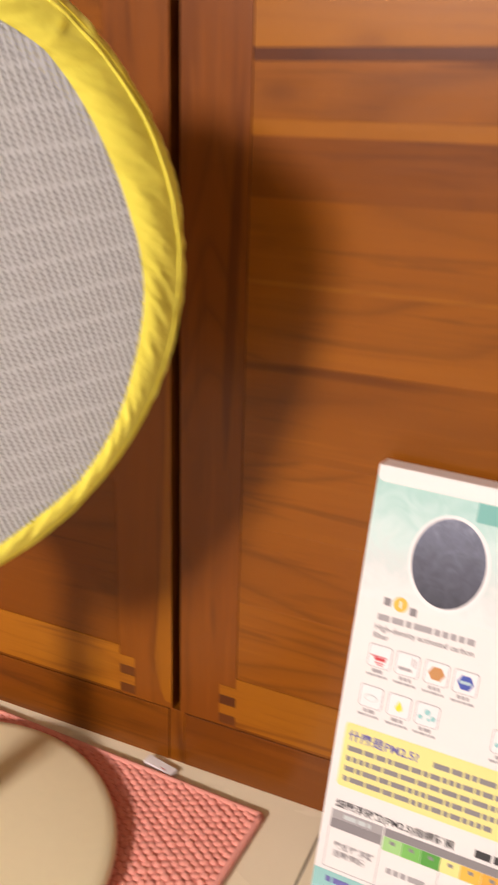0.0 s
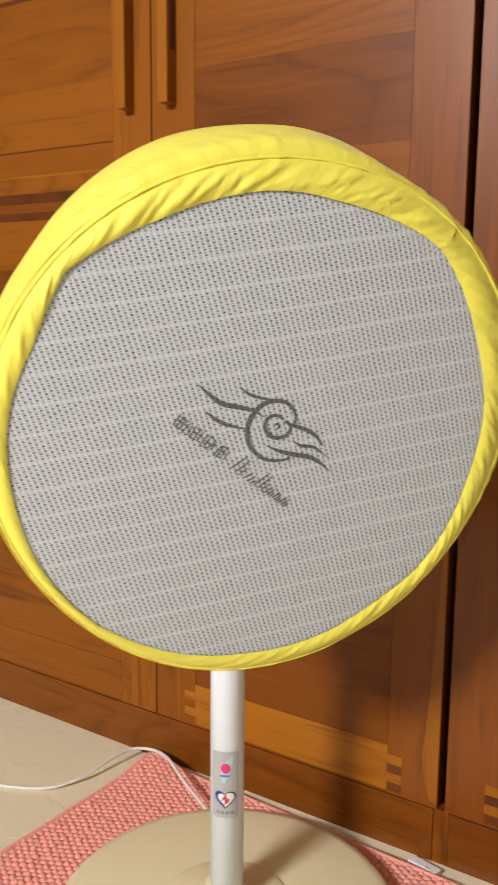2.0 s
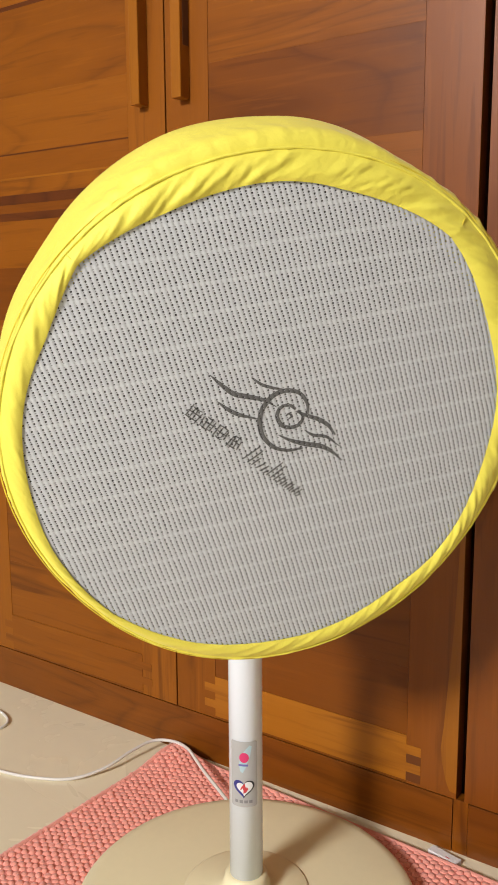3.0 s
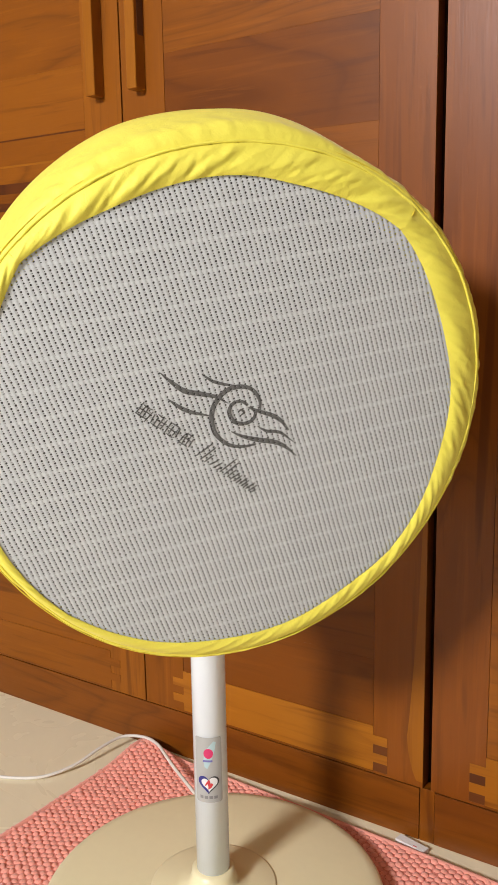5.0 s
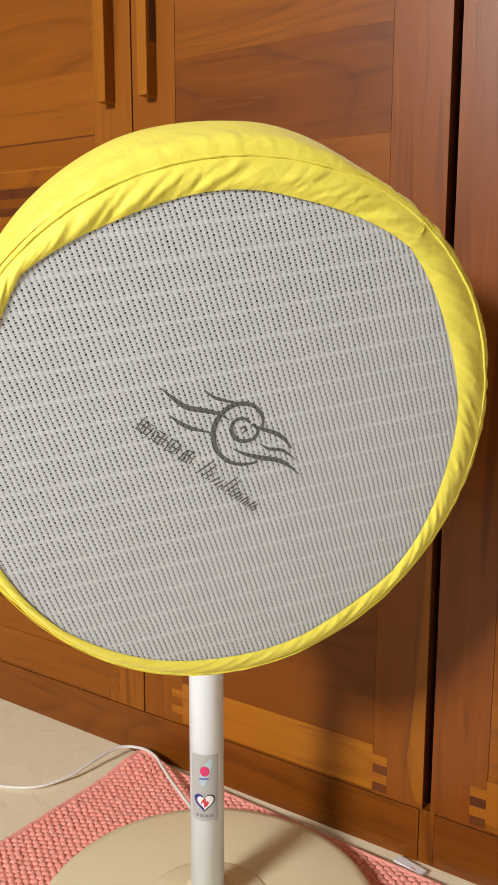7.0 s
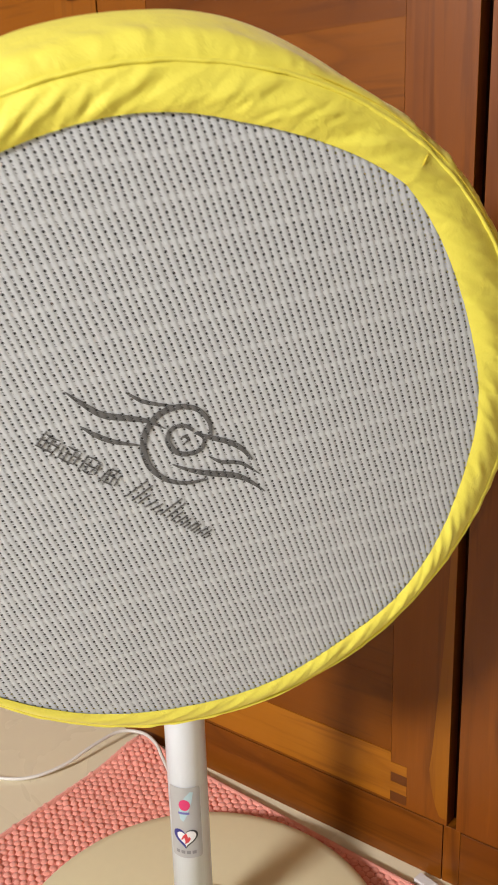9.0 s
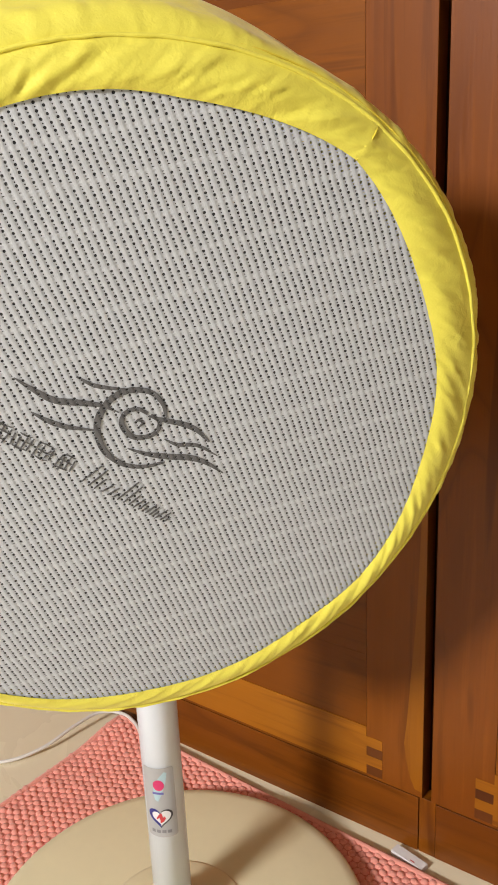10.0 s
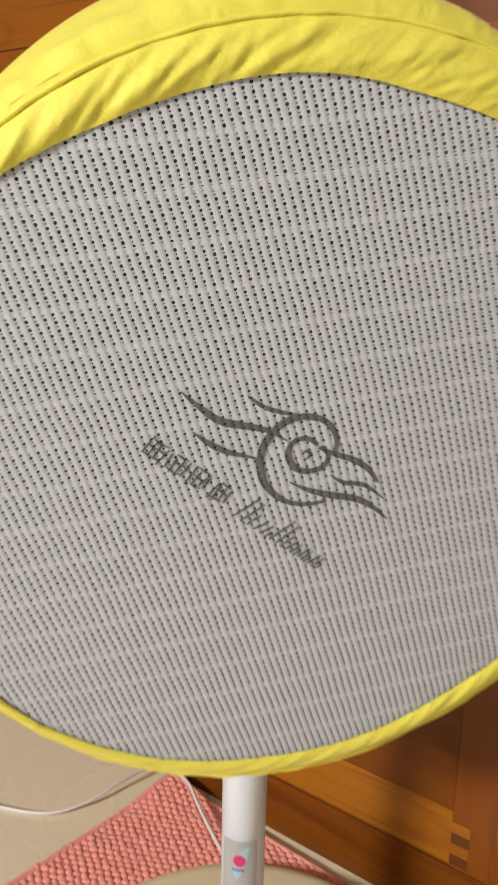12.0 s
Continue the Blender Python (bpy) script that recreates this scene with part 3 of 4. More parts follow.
def ring_radius(a):
    """The seam between hem and side band: fullest at the upper right, drawn in at the lower left."""
    d = math.degrees((a - radians(40) + math.pi) % (2 * math.pi) - math.pi)
    low = math.degrees((a - radians(220) + math.pi) % (2 * math.pi) - math.pi)
    return 0.2150 + 0.0120 * math.exp(-(d / (45 if d > 0 else 48)) ** 2) - 0.0100 * math.exp(-(low / 38) ** 2)


def fullness(a):
    """How far the side band bellies out, most at the top."""
    d = math.degrees((a - radians(100) + math.pi) % (2 * math.pi) - math.pi)
    t = min(1.0, max(0.0, (d - 4) / 54 if d > 0 else (-d - 12) / 50))
    return 1.25 * (1 - t * t * (3 - 2 * t))


def dome(x, y):
    return 0.0040 * max(0.0, 1 - (x * x + y * y) / 0.2 ** 2)


def crease(a, s):
    """Creases of the gathered hem: slanting folds that run from the seam to the net."""
    k = 0.0
    for n, slant, weight in ((3.0, 0.16, 0.2), (6.0, 0.24, 0.5), (11.0, 0.17, 0.7), (19.0, 0.20, 0.42), (36.0, 0.10, 0.28)):
        b = a + slant * s
        k += weight * (0.42 - 1.5 * abs(noise.noise(Vector((math.cos(b) * n, math.sin(b) * n, s * 0.5 + n)))))
    return k


# the net, a shallow dome
bm = bmesh.new()
rings, steps = 14, 160
grid = []
for j in range(rings + 1):
    row = []
    for i in range(steps):
        a = 2 * math.pi * i / steps
        r = min(net_radius(a), ring_radius(a) - 0.004) * (0.03 + 0.97 * j / rings) + (0.003 if j == rings else 0)
        row.append(bm.verts.new((r * math.cos(a), r * math.sin(a), dome(r * math.cos(a), r * math.sin(a)) - (0.0004 if j == rings else 0))))
    grid.append(row)
bm.faces.new(grid[0])
for lo, hi in zip(grid, grid[1:]):
    for i in range(steps):
        bm.faces.new((lo[i], lo[(i + 1) % steps], hi[(i + 1) % steps], hi[i]))
net = part("net_panel", bm, NET, cover, "grey knitted net with a printed mark", HEAD, True)
part("filter_pad", lathe([(0.0, -0.004), (0.196, -0.005), (0.196, -0.014), (0.0, -0.014)], 96), FILTER, cover, "", HEAD)

# the gathered hem between net and piping, in one run of cloth
bm = bmesh.new()
steps, across = 880, 16
rows = []
for j in range(across + 1):
    s = j / across
    row = []
    for i in range(steps):
        a = 2 * math.pi * i / steps
        r = min(net_radius(a), ring_radius(a) - 0.004) * (1 - s) + (ring_radius(a) - 0.001) * s
        ease = min(1.0, max(0.45, 0.75 + 1.3 * noise.noise(Vector((2.2 * math.cos(a), 2.2 * math.sin(a), 5.0))) + 0.25 * math.sin(a) + 0.35 * math.cos(a)))
        wide = min(1.0, (ring_radius(a) - net_radius(a)) / 0.022)
        depth = 0.0040 * ease * max(0.25, wide) * crease(a, s) * math.sin(math.pi * min(1.0, 0.06 + s * 0.94)) ** 0.8
        seam = 0.0005 * math.exp(-(from_corner(a) / 0.012) ** 2)
        row.append(bm.verts.new((r * math.cos(a), r * math.sin(a), 0.0009 + 0.0016 * math.sin(math.pi * s) - 0.0045 * s * s + depth + seam)))
    rows.append(row)
for lo, hi in zip(rows, rows[1:]):
    for i in range(steps):
        bm.faces.new((lo[i], lo[(i + 1) % steps], hi[(i + 1) % steps], hi[i]))
part("hem", bm, CLOTH, cover, "gathered yellow hem round the net", HEAD, True)

for c in CORNERS:
    line = []
    for k in range(9):
        q = k / 8
        r = min(net_radius(c), ring_radius(c) - 0.004) * (1 - q) + (ring_radius(c) - 0.001) * q
        line.append(Vector((r * math.cos(c), r * math.sin(c), 0.0012 + 0.0016 * math.sin(math.pi * q) - 0.0045 * q * q)))
    part("corner_seam", tube(line, 0.0004, 6), THREAD, cover, "", HEAD, True)


def pucker(a, r, z, k):
    w = crease(a, z * 18)
    edge = max(0.0, 1 - abs(z + 0.012) / 0.035)
    d = r - 0.2195
    r = ring_radius(a) + (d * max(0.15 + 0.55 * max(0.0, math.cos(a - 0.35)), fullness(a)) if d > 0 else d)
    fine = noise.noise(Vector((math.cos(a) * 48, math.sin(a) * 48, z * 30)))
    return r + 0.0024 * w * edge + 0.0006 * fine * max(0.0, 1 - abs(z + 0.016) / 0.014) + 0.0018 * w * max(0.0, (-z - 0.10) / 0.04) + 0.0012 * noise.noise(Vector((3 * math.cos(a), 3 * math.sin(a), 20 * z))), z


side = [(0.2185, -0.0045), (0.2215, -0.0053), (0.2255, -0.0072), (0.2283, -0.0108), (0.2297, -0.0165), (0.2304, -0.0215), (0.2312, -0.0280), (0.2330, -0.0370), (0.2345, -0.0480), (0.2350, -0.0600), (0.2345, -0.0740), (0.2330, -0.0880), (0.2290, -0.1010), (0.2210, -0.1110), (0.2050, -0.1190), (0.175, -0.1235), (0.13, -0.126), (0.085, -0.1275), (0.066, -0.128)]
part("side_band", lathe(side, 640, shape=pucker), CLOTH, cover, "smooth yellow side band", HEAD, True)
part("piping", lathe([(0.2194 + 0.0012 * math.cos(radians(a)), -0.0040 + 0.0012 * math.sin(radians(a))) for a in range(0, 361, 45)], 240, shape=lambda a, r, z, k: (r - 0.2195 + ring_radius(a) + 0.0007 * crease(a, 1), z + 0.0012 * crease(a, 0.9))), CLOTH, cover, "", HEAD, True)
part("stitching", lathe([(0.2224 + 0.0005 * math.cos(radians(a)), -0.0061 + 0.0005 * math.sin(radians(a))) for a in range(0, 361, 90)], 300, shape=lambda a, r, z, k: (r - 0.2195 + ring_radius(a) + 0.0004 * math.sin(a * 150), z)), THREAD, cover, "", HEAD, True)

# the printed mark: a swirl with trailing wisps, and bars in place of its lettering
WISPS = {
    "a": (((-0.0567, 0.0541), (-0.0486, 0.0469), (-0.0376, 0.0387), (-0.0251, 0.0356), (-0.0124, 0.0324), (-0.0024, 0.0266)), 0.0042, 0.85),
    "b": (((-0.0240, 0.0512), (-0.0159, 0.0455), (-0.0075, 0.0426), (0.0025, 0.0406)), 0.0026, 0.6),
    "c": (((0.0238, 0.0175), (0.0232, 0.0276), (0.0171, 0.0364), (0.0083, 0.0396), (-0.0005, 0.0386), (-0.0079, 0.0340), (-0.0143, 0.0239), (-0.0150, 0.0120), (-0.0111, 0.0010), (-0.0009, -0.0081), (0.0113, -0.0108), (0.0223, -0.0093)), 0.0042, 0.55),
    "d": (((0.0138, 0.0240), (0.0080, 0.0276), (0.0012, 0.0258), (-0.0013, 0.0190), (0.0029, 0.0112), (0.0104, 0.0088), (0.0178, 0.0112), (0.0203, 0.0178), (0.0153, 0.0228)), 0.0034, 0.35),
    "e": (((-0.0500, 0.0326), (-0.0415, 0.0261), (-0.0319, 0.0212), (-0.0162, 0.0170)), 0.0034, 0.75),
    "f": (((0.0143, 0.0222), (0.0243, 0.0180), (0.0350, 0.0140), (0.0428, 0.0086), (0.0492, 0.0005)), 0.0036, 0.6),
    "g": (((0.0226, 0.0060), (0.0303, 0.0013), (0.0420, -0.0009), (0.0541, -0.0098)), 0.0028, 0.8),
    "h": (((0.0010, 0.0028), (0.0116, -0.0023), (0.0239, -0.0059), (0.0381, -0.0089), (0.0477, -0.0140), (0.0576, -0.0225)), 0.0042, 0.8),
    "i": (((0.0060, 0.0190), (0.0085, 0.0205), (0.0108, 0.0185), (0.0085, 0.0160)), 0.0020, 0.5)}
for pts, width, taper in WISPS.values():
    l, r = stroke(pts, width, taper)
    part("printed_wisp", strip(l, r, lambda x, y: dome(x, y) + 0.0005), INK, net, "", HEAD)
ALONG = Vector((0.104, -0.079)).normalized()
ACROSS = Vector((-ALONG.y, ALONG.x))
START = Vector((-0.0735, 0.0275))


def mark(points, width):
    """One stroke of the lettering; points are (along, across) from its start."""
    pts = [tuple(START + ALONG * p + ACROSS * q) for p, q in points]
    l, r = stroke(pts, width, 0.3, 3)
    part("lettering_bar", strip(l, r, lambda x, y: dome(x, y) + 0.0005), INK, net, "", HEAD)


rng = random.Random(11)
for k in range(4):
    p = 0.0008 + 0.0140 * k
    for f in (0.10, 0.36, 0.62, 0.88):
        lean = rng.uniform(-0.0012, 0.0014)
        lo, hi = rng.uniform(-0.0066, -0.0030), rng.uniform(0.0030, 0.0066)
        mark([(p + 0.0122 * f, lo), (p + 0.0122 * f + lean / 2, (lo + hi) / 2), (p + 0.0122 * f + lean, hi)], 0.0012)
    for h in (-0.0042, 0.0004, 0.0046):
        a, b = rng.uniform(0.0, 0.003), rng.uniform(0.0085, 0.0122)
        mark([(p + a, h), (p + (a + b) / 2, h + rng.uniform(-0.0006, 0.0006)), (p + b, h + 0.0004)], 0.0010)
for p, w, tall in ((0.0630, 0.0125, 0.0165), (0.0770, 0.0110, 0.0085), (0.0885, 0.0110, 0.0165), (0.1000, 0.0085, 0.0085), (0.1090, 0.0070, 0.0085), (0.1165, 0.0085, 0.0085)):
    lo = -0.0068
    mark([(p, lo), (p + w * 0.22, lo + tall * 0.5), (p + w * 0.42, lo + tall)], 0.0014)
    mark([(p + w * 0.40, lo), (p + w * 0.60, lo + tall * 0.45), (p + w * 0.76, lo + tall * 0.9)], 0.0014)
    mark([(p + w * 0.74, lo), (p + w * 0.86, lo + tall * 0.3), (p + w * 0.98, lo + tall * 0.55)], 0.0013)

# ---- knitted rug ----
RUG = Matrix.Translation((-0.607, 0.644, 0)) @ Matrix.Rotation(radians(-2.2), 4, "Z")
RW, RD = 0.307, 0.227


def rug_height(x, y):
    """The rug's rise over the floor; its back corner is lifted by the cable under it."""
    lift = 0.012 * math.exp(-(((x + 0.295) / 0.045) ** 2 + ((y - 0.215) / 0.05) ** 2))
    return lift + 0.0010 * noise.noise(Vector((x * 9, y * 9, 0)))


rug = thing("rug", (-0.613, 0.642, 0), "coral pink knitted chenille rug lying on the tiles", "rug")
bm = bmesh.new()
nx, ny = 40, 30
tops = [[bm.verts.new((-RW + 2 * RW * i / nx, -RD + 2 * RD * j / ny, 0.0072 + rug_height(-RW + 2 * RW * i / nx, -RD + 2 * RD * j / ny))) for i in range(nx + 1)] for j in range(ny + 1)]
for j in range(ny):
    for i in range(nx):
        bm.faces.new((tops[j][i], tops[j][i + 1], tops[j + 1][i + 1], tops[j + 1][i]))
skirt = bmesh.ops.extrude_edge_only(bm, edges=[e for e in bm.edges if e.is_boundary])["geom"]
for v in skirt:
    if isinstance(v, bmesh.types.BMVert):
        v.co.z = max(0.0005, v.co.z - 0.006)
part("backing", bm, RUG_BACK, rug, "", RUG)

verts, faces = [], []
rng = random.Random(7)


def stitch(cx, cy, lx, ly, turn, h, flat=1.0):
    """One plump stitch of yarn."""
    base = len(verts)
    ca, sa = math.cos(turn), math.sin(turn)
    z0 = 0.0050 + rug_height(cx, cy)
    for ring, (f, up) in enumerate(((0.92, 0.0), (1.0, 0.40), (0.72, 0.82))):
        for k in range(7):
            a = 2 * math.pi * k / 7
            x, y = lx * f * math.cos(a), ly * f * math.sin(a)
            verts.append((cx + ca * x - sa * y, cy + sa * x + ca * y, z0 + h * up))
    verts.append((cx, cy, z0 + h))
    for ring in range(2):
        for k in range(7):
            n = (k + 1) % 7
            faces.append((base + ring * 7 + k, base + ring * 7 + n, base + ring * 7 + 7 + n, base + ring * 7 + 7 + k))
    for k in range(7):
        faces.append((base + 14 + k, base + 14 + (k + 1) % 7, base + 21))


sx, sy = 0.0088, 0.0100
i_n, j_n = int(2 * RW / sx), int(2 * RD / sy)
for i in range(i_n + 1):
    for j in range(j_n + 1):
        x = -RW + sx * i + rng.uniform(-0.0008, 0.0008)
        y = -RD + sy * (j + 0.5 * (i % 2)) + rng.uniform(-0.0009, 0.0009)
        if y > RD:
            continue
        stitch(x, y, 0.0056 * rng.uniform(0.88, 1.15), 0.0049 * rng.uniform(0.88, 1.12), (0.6 if i % 2 else -0.6) + rng.uniform(-0.2, 0.2), 0.0046 * rng.uniform(0.75, 1.2))
me = bpy.data.meshes.new("yarn_stitches")
me.from_pydata(verts, [], faces)
me.materials.append(YARN)
me.shade_smooth()
tagged(place_under(new("yarn_stitches", me), rug, RUG), kind="stuff")
for a, b in (((-RW, -RD), (-RW, RD)), ((-RW, RD), (RW, RD)), ((RW, RD), (RW, -RD)), ((RW, -RD), (-RW, -RD))):
    line = []
    for k in range(41):
        x, y = a[0] + (b[0] - a[0]) * k / 40, a[1] + (b[1] - a[1]) * k / 40
        line.append(Vector((x, y, 0.0052 + rug_height(x, y))))
    part("edge_binding", tube(line, 0.0046, 8), YARN, rug, "", RUG, True)

# ---- mains cable ----
cable = tagged(new("mains_cable", mesh_of("mains_cable", tube(glide([(-0.706, 0.777, 0.0235), (-0.722, 0.790, 0.0240), (-0.745, 0.803, 0.0250), (-0.800, 0.834, 0.0250), (-0.836, 0.856, 0.0255), (-0.868, 0.876, 0.0240), (-0.905, 0.887, 0.0200), (-0.937, 0.872, 0.0190), (-0.947, 0.830, 0.0170), (-0.957, 0.777, 0.0090), (-0.985, 0.731, 0.0040), (-1.044, 0.700, 0.0026), (-1.106, 0.684, 0.0026), (-1.19, 0.672, 0.0026), (-1.27, 0.678, 0.0026), (-1.345, 0.715, 0.0026), (-1.360, 0.765, 0.0026), (-1.325, 0.805, 0.0026), (-1.265, 0.817, 0.0026), (-1.222, 0.806, 0.0026), (-1.206, 0.785, 0.0026), (-1.213, 0.764, 0.0026), (-1.240, 0.748, 0.0026), (-1.29, 0.735, 0.0026), (-1.34, 0.728, 0.0079), (-1.38, 0.725, 0.0079), (-1.45, 0.75, 0.0026)], 10), 0.0025, 10), WHITE_CABLE, True)), "white mains cable lying over rug and tiles", "cable")

# ---- small slip by the skirting ----
slip = thing("paper_slip", (-0.432, 0.876, 0), "small white wooden slip with faint red print on the floor", "slip")
at_slip = Matrix.Translation((-0.435, 0.8795, 0.0)) @ Matrix.Rotation(radians(-12), 4, "Z")
slip_body = part("slip_body", box((-0.022, -0.0065, 0.0002), (0.022, 0.0070, 0.0075), 0.0008, 2), PAPER, slip, "", at_slip)
part("print_bar", box((0.004, -0.0036, 0.0074), (0.010, -0.0024, 0.0077)), INKS["red"], slip, "", at_slip)

# ---- printed carton leaning on the wardrobe ----
LEANS = radians(9.5)
FACE_UP = Vector((0, math.sin(LEANS), math.cos(LEANS)))
FACE_OUT = Vector((0, -math.cos(LEANS), math.sin(LEANS)))
CARTON = Matrix((Vector((1, 0, 0)), FACE_UP, FACE_OUT)).transposed().to_4x4()
CARTON.translation = Vector((-0.2045, 0.7863, 0.0123))
CARTON = CARTON @ Matrix.Rotation(radians(-1.85), 4, "Z") @ Matrix.Diagonal((1, 0.985, 1, 1))
CW, CH, CD = 0.36, 0.4605, 0.0300
carton = thing("carton", (-0.05, 0.76, 0), "white printed filter carton leaning on the wardrobe", "box")
part("carton_body", box((0, 0, -CD), (CW, CH, 0), 0.0009, 2), PAPER, carton, "", CARTON)


def sky_print():
    mat, nodes, links, bsdf = material("print_teal_sky")
    coords = nodes.new("ShaderNodeTexCoord").outputs["Object"]
    split = nodes.new("ShaderNodeSeparateXYZ")
    links.new(coords, split.inputs[0])
    rise = maths(nodes, links, "DIVIDE", maths(nodes, links, "SUBTRACT", split.outputs[1], 0.333), 0.11)
    wisps = noise_at(nodes, links, coords, 28.0, 5, 0.6, 2.0)
    fac = maths(nodes, links, "ADD", rise, maths(nodes, links, "MULTIPLY", maths(nodes, links, "SUBTRACT", wisps, 0.5), 0.7))
    links.new(ramp(nodes, links, fac, [(0.0, (0.80, 0.80, 0.79)), (0.35, (0.62, 0.72, 0.71)), (0.6, (0.58, 0.76, 0.74)), (1.0, (0.38, 0.64, 0.60))]), bsdf.inputs["Base Color"])
    bsdf.inputs["Roughness"].default_value = 0.4
    return mat


def raised(v):
    """Height on the face of a printed line, from the layout's own scale."""
    return 1.035 * v - 0.0345


def printed(name, outline, mat, layer, parent=carton, label=""):
    """A flat print on the carton's face."""
    bm = prism([(x, raised(y)) for x, y in outline], 0.0001 * layer, 0.0001 * layer + 0.0002, axis=2)
    return part(name, bm, mat, parent, label, CARTON)


def block(x0, x1, y0, y1):
    return [(x0, y0), (x1, y0), (x1, y1), (x0, y1)]


def bars(x0, x1, y, tall, seed, mat, parent, layer):
    """A line of writing too small to read, as a row of short bars."""
    r = random.Random(seed)
    x = x0
    while x < x1 - tall * 0.5:
        w = min(tall * r.choice((0.9, 0.9, 1.9, 2.9)), x1 - x)
        printed("text_bar", block(x, x + w, y, y + tall), mat, layer, parent)
        x += w + tall * 0.35


def words(text, x, y, size, mat, parent, layer, squeeze=1.0):
    data = bpy.data.curves.new("lettering", "FONT")
    data.body, data.size, data.offset = text, size, size * 0.018
    probe = new("lettering", data)
    me = bpy.data.meshes.new_from_object(probe.evaluated_get(bpy.context.evaluated_depsgraph_get()))
    bpy.data.objects.remove(probe)
    me.transform(Matrix.Translation((x, raised(y), 0.0001 * layer + 0.0002)) @ Matrix.Diagonal((squeeze, 1, 1, 1)))
    me.materials.clear()
    me.materials.append(mat)
    return place_under(new("lettering", me), parent, CARTON)


printed("sky_picture", block(0.0005, CW - 0.0005, 0.352, 0.468), sky_print(), 1)
printed("teal_block", block(0.094, CW - 0.0005, 0.4455, 0.4665), INKS["deep_teal"], 3)
flap = part("tuck_flap", prism(rounded(0.0015, CW - 0.0015, 0.4455, CH + 0.0005, 0.006), 0.0004, 0.0014, axis=2), PAPER, carton, "white tuck flap", CARTON)
halo = printed("halo", oval(0.0775, 0.4015, 0.0368, 0.0455, 48), INKS["white"], 4)
printed("dark_sphere", oval(0.0772, 0.4020, 0.0332, 0.0420, 48), BALL, 7, carton, "picture of a dark rough sphere")
printed("text_bar", block(0.0255, 0.0320, 0.3490, 0.3565), INKS["grey"], 2)
printed("badge", oval(0.0412, 0.3532, 0.0068, 0.0072), INKS["amber"], 2)
printed("badge_mark", block(0.0404, 0.0422, 0.3500, 0.3565), INKS["white"], 5)
printed("text_bar", block(0.0505, 0.0570, 0.3455, 0.3530), INKS["grey"], 2)
bars(0.0220, 0.113, 0.3335, 0.0060, 5, INKS["mid_grey"], carton, 2)
words("High-density activated carbon", 0.0205, 0.3238, 0.0078, INKS["grey"], carton, 1)
words("filter", 0.0205, 0.3155, 0.0078, INKS["grey"], carton, 1)
for k, (u, v) in enumerate([(0.0190, 0.2865), (0.0458, 0.2865), (0.0735, 0.2865), (0.1005, 0.2860), (0.0173, 0.2445), (0.0450, 0.2440), (0.0720, 0.2440), (0.1440, 0.2400)]):
    frame_ob = printed("icon_frame", rounded(u, u + 0.0228, v, v + 0.0228, 0.003), INKS["mid_grey"], 2)
    printed("icon_field", rounded(u + 0.0007, u + 0.0221, v + 0.0007, v + 0.0221, 0.0025), INKS["white"], 5, frame_ob)
    cx, cy = u + 0.0114, v + 0.0114
    if k == 0:
        printed("pan", rounded(cx - 0.005, cx + 0.006, cy - 0.004, cy - 0.001, 0.001), INKS["red"], 8, frame_ob)
        printed("pan", block(cx - 0.009, cx + 0.007, cy - 0.0005, cy + 0.0006), INKS["red"], 8, frame_ob)
        printed("pan", block(cx - 0.004, cx + 0.005, cy - 0.0068, cy - 0.0057), INKS["red"], 8, frame_ob)
        printed("pan", block(cx - 0.002, cx + 0.004, cy - 0.0088, cy - 0.0079), INKS["red"], 8, frame_ob)
    elif k == 1:
        printed("stick", rounded(cx - 0.008, cx + 0.005, cy - 0.006, cy - 0.003, 0.0008), INKS["mid_grey"], 8, frame_ob)
        printed("smoke", block(cx + 0.004, cx + 0.005, cy, cy + 0.008), INKS["mid_grey"], 8, frame_ob)
        printed("smoke", block(cx + 0.007, cx + 0.008, cy - 0.001, cy + 0.007), INKS["mid_grey"], 8, frame_ob)
    elif k == 2:
        printed("hexagon", oval(cx, cy, 0.0078, 0.0072, 6), INKS["brown"], 8, frame_ob)
    elif k == 3:
        printed("hexagon", oval(cx, cy, 0.0076, 0.0078, 6), INKS["blue"], 8, frame_ob)
        printed("hexagon_bar", block(cx - 0.0055, cx + 0.0055, cy - 0.0012, cy + 0.0016), INKS["sky"], 11, frame_ob)
    elif k == 4:
        printed("cloud", oval(cx, cy - 0.001, 0.0065, 0.0036), INKS["smoke"], 8, frame_ob)
        printed("cloud_inside", oval(cx, cy - 0.0012, 0.0055, 0.0027), INKS["white"], 11, frame_ob)
    elif k == 5:
        printed("drop", [(cx, cy + 0.0055), (cx + 0.003, cy - 0.0005), (cx + 0.0035, cy - 0.003), (cx, cy - 0.0058), (cx - 0.0035, cy - 0.003), (cx - 0.003, cy - 0.0005)], INKS["lime"], 8, frame_ob)
    else:
        for dx, dy, r in ((-0.006, -0.003, 0.0024), (0.0, 0.003, 0.003), (0.006, -0.002, 0.0026), (0.002, -0.004, 0.0016)):
            printed("dot", oval(cx + dx, cy + dy, r, r, 12), INKS["aqua"], 8, frame_ob)
    bars(u + 0.006, u + 0.017, v - 0.0052, 0.0034, k, INKS["mid_grey"], carton, 2)
    bars(u + 0.001, u + 0.022, v - 0.0092, 0.0022, k + 20, INKS["mid_grey"], carton, 2)
panel = printed("yellow_panel", rounded(0.0092, CW - 0.012, 0.1555, 0.2235, 0.004), INKS["yellow"], 2, carton, "pale yellow panel with lines of print")
words("什麼是PM2.5?", 0.0132, 0.2068, 0.0120, INKS["violet"], panel, 5)
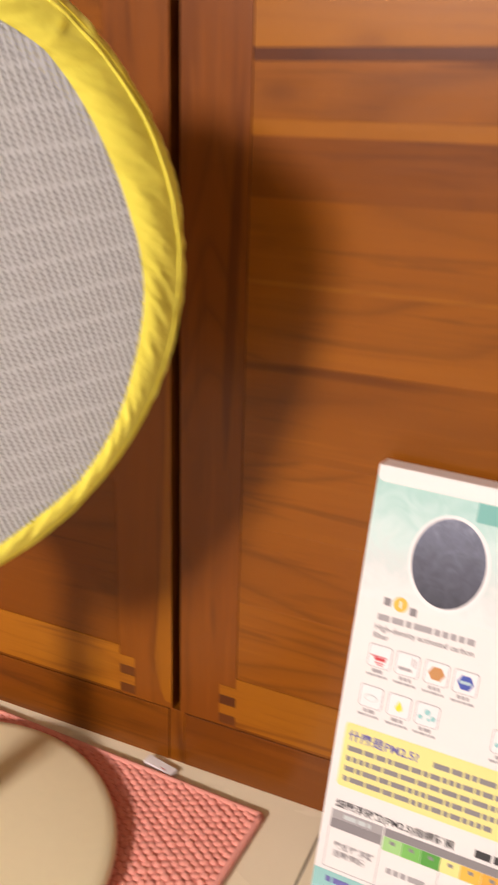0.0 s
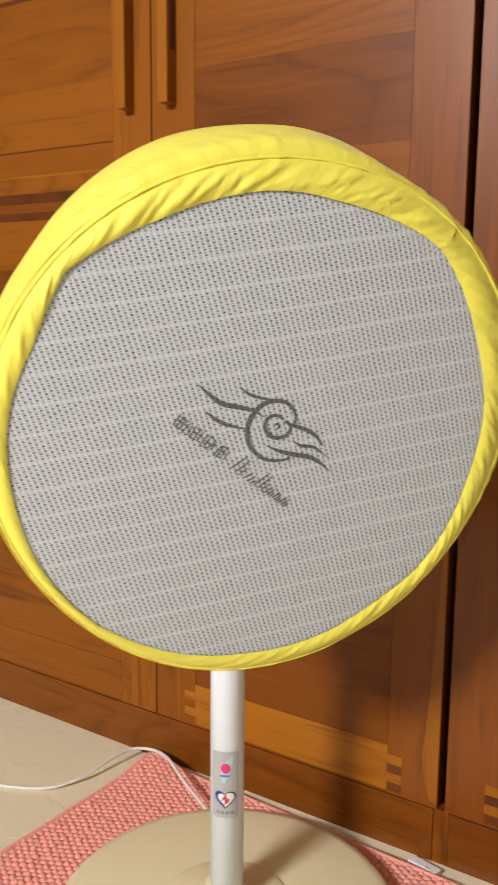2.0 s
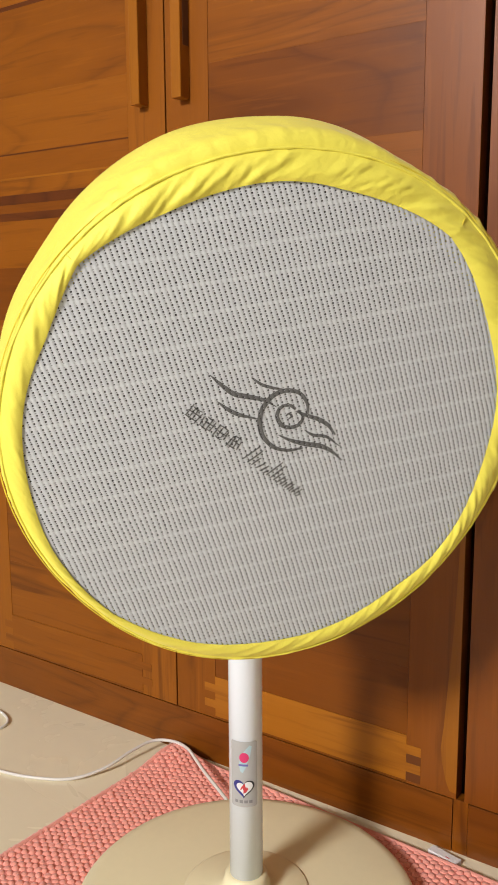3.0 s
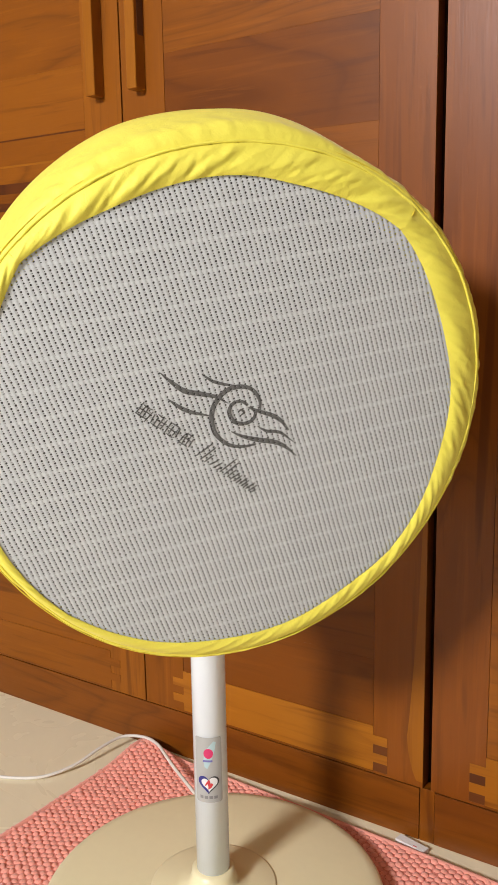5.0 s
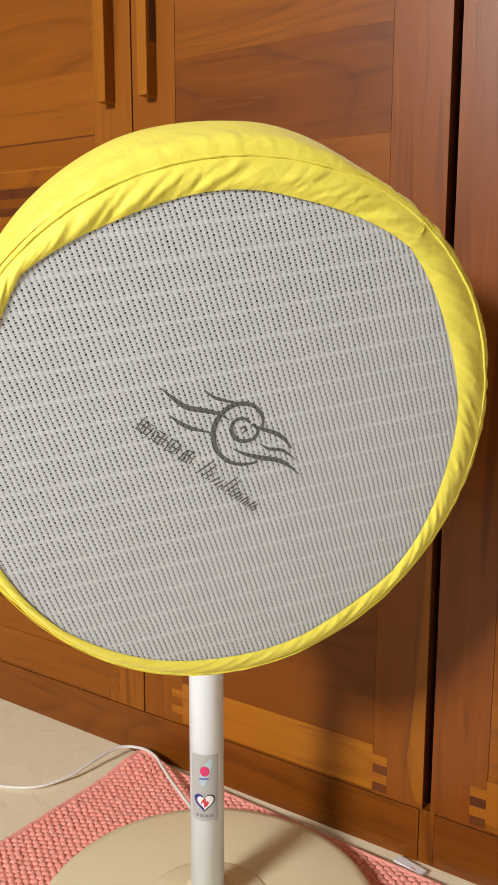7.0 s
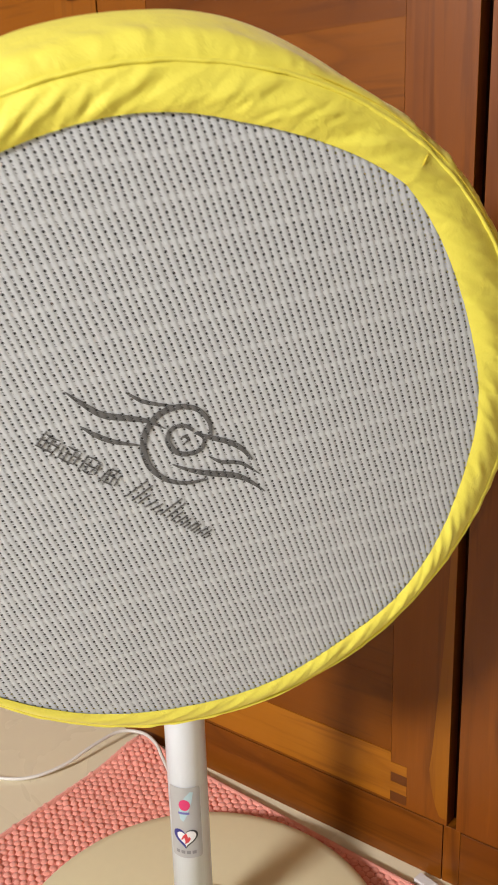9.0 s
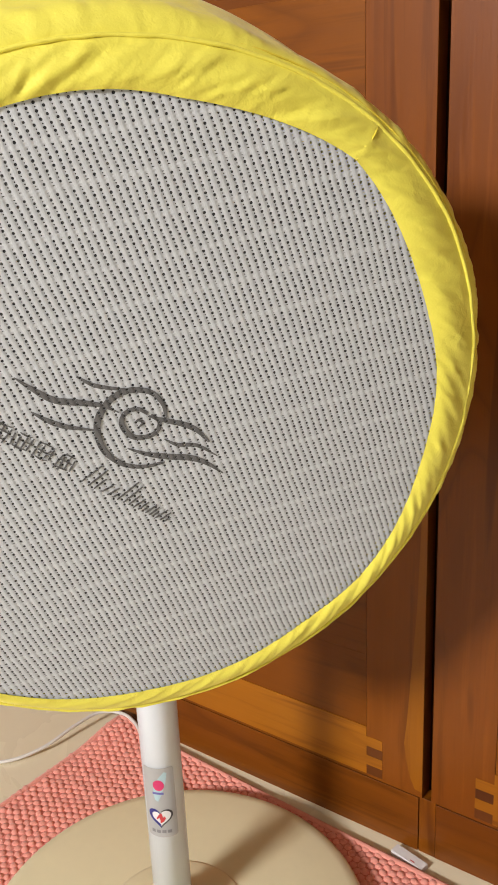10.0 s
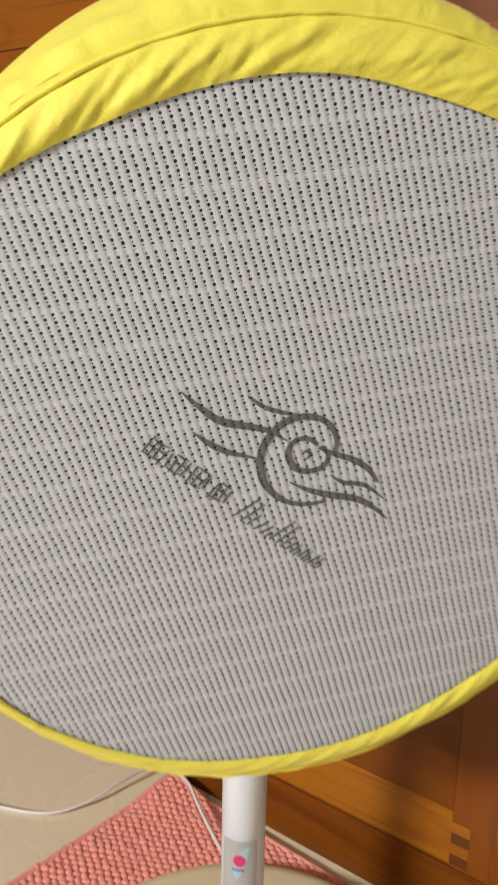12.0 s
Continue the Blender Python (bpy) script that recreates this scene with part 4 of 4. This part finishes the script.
bars(0.0975, CW - 0.02, 0.2065, 0.0054, 41, INKS["grey"], panel, 5)
for k, v in enumerate((0.1948, 0.1838, 0.1730, 0.1622)):
    bars(0.0145, CW - 0.02 if k < 3 else 0.16, v, 0.0052, 50 + k, INKS["grey"], panel, 5)
words("細懸浮微粒(PM2.5)指標對照", 0.0116, 0.1325, 0.0098, INKS["black"], carton, 2)
bars(0.150, CW - 0.02, 0.1325, 0.0078, 77, INKS["black"], carton, 2)
printed("table_head", block(0.0095, 0.0625, 0.1190, 0.1285), INKS["mid_grey"], 2)
printed("table_head", block(0.0095, 0.0625, 0.1085, 0.1188), INKS["grey"], 2)
printed("table_head", block(0.0640, CW - 0.012, 0.1200, 0.1285), INKS["grey"], 2)
bars(0.022, 0.050, 0.1215, 0.0045, 81, INKS["smoke"], carton, 5)
for u0, u1, tone in ((0.064, 0.083, "light_green"), (0.083, 0.102, "green"), (0.102, 0.121, "deep_green"), (0.121, 0.140, "yellow"), (0.140, 0.160, "amber"), (0.160, 0.180, "orange"), (0.180, 0.215, "red"), (0.215, 0.25, "violet")):
    cell = printed("index_cell", block(u0, u1 - 0.0003, 0.1045, 0.1195), INKS[tone], 2)
    printed("text_bar", block((u0 + u1) / 2 - 0.0025, (u0 + u1) / 2 + 0.0025, 0.1130, 0.1165), INKS["grey"], 5, cell)
for u in (0.0085, 0.0625, 0.1208, 0.1805):
    printed("table_rule", block(u, u + 0.0005, 0.0640, 0.1080), INKS["mid_grey"], 2)
printed("table_rule", block(0.0085, CW - 0.012, 0.0636, 0.0641), INKS["mid_grey"], 2)
words("敏感性族群", 0.0165, 0.0880, 0.0084, INKS["grey"], carton, 2)
words("活動建議", 0.0165, 0.0785, 0.0084, INKS["grey"], carton, 2)
bars(0.072, 0.115, 0.0815, 0.0058, 91, INKS["mid_grey"], carton, 2)
bars(0.128, 0.175, 0.0860, 0.0058, 92, INKS["mid_grey"], carton, 2)
foot_band = printed("teal_foot", block(0.0005, CW - 0.0005, 0.0005, 0.0597), INKS["teal"], 2)
bars(0.014, 0.20, 0.0480, 0.0060, 95, INKS["violet"], foot_band, 5)
bars(0.014, 0.16, 0.0360, 0.0060, 96, INKS["black"], foot_band, 5)


# ---- floor tiles ----
SIZE = 0.629
tile_mesh = mesh_of("tile", box((0.0012, 0.0012, -0.012), (SIZE - 0.0012, SIZE - 0.0012, 0.0), 0.0008), TILE)
for i in range(-4, 4):
    for j in range(-7, 3):
        x, y = -0.223 + i * SIZE, 0.36 - SIZE * 2 + j * SIZE
        if x + SIZE > X0 and x < X1 and y + SIZE > Y0 and y < Y1:
            place_under(new("tile", tile_mesh), floor, Matrix.Translation((x, y, 0)))
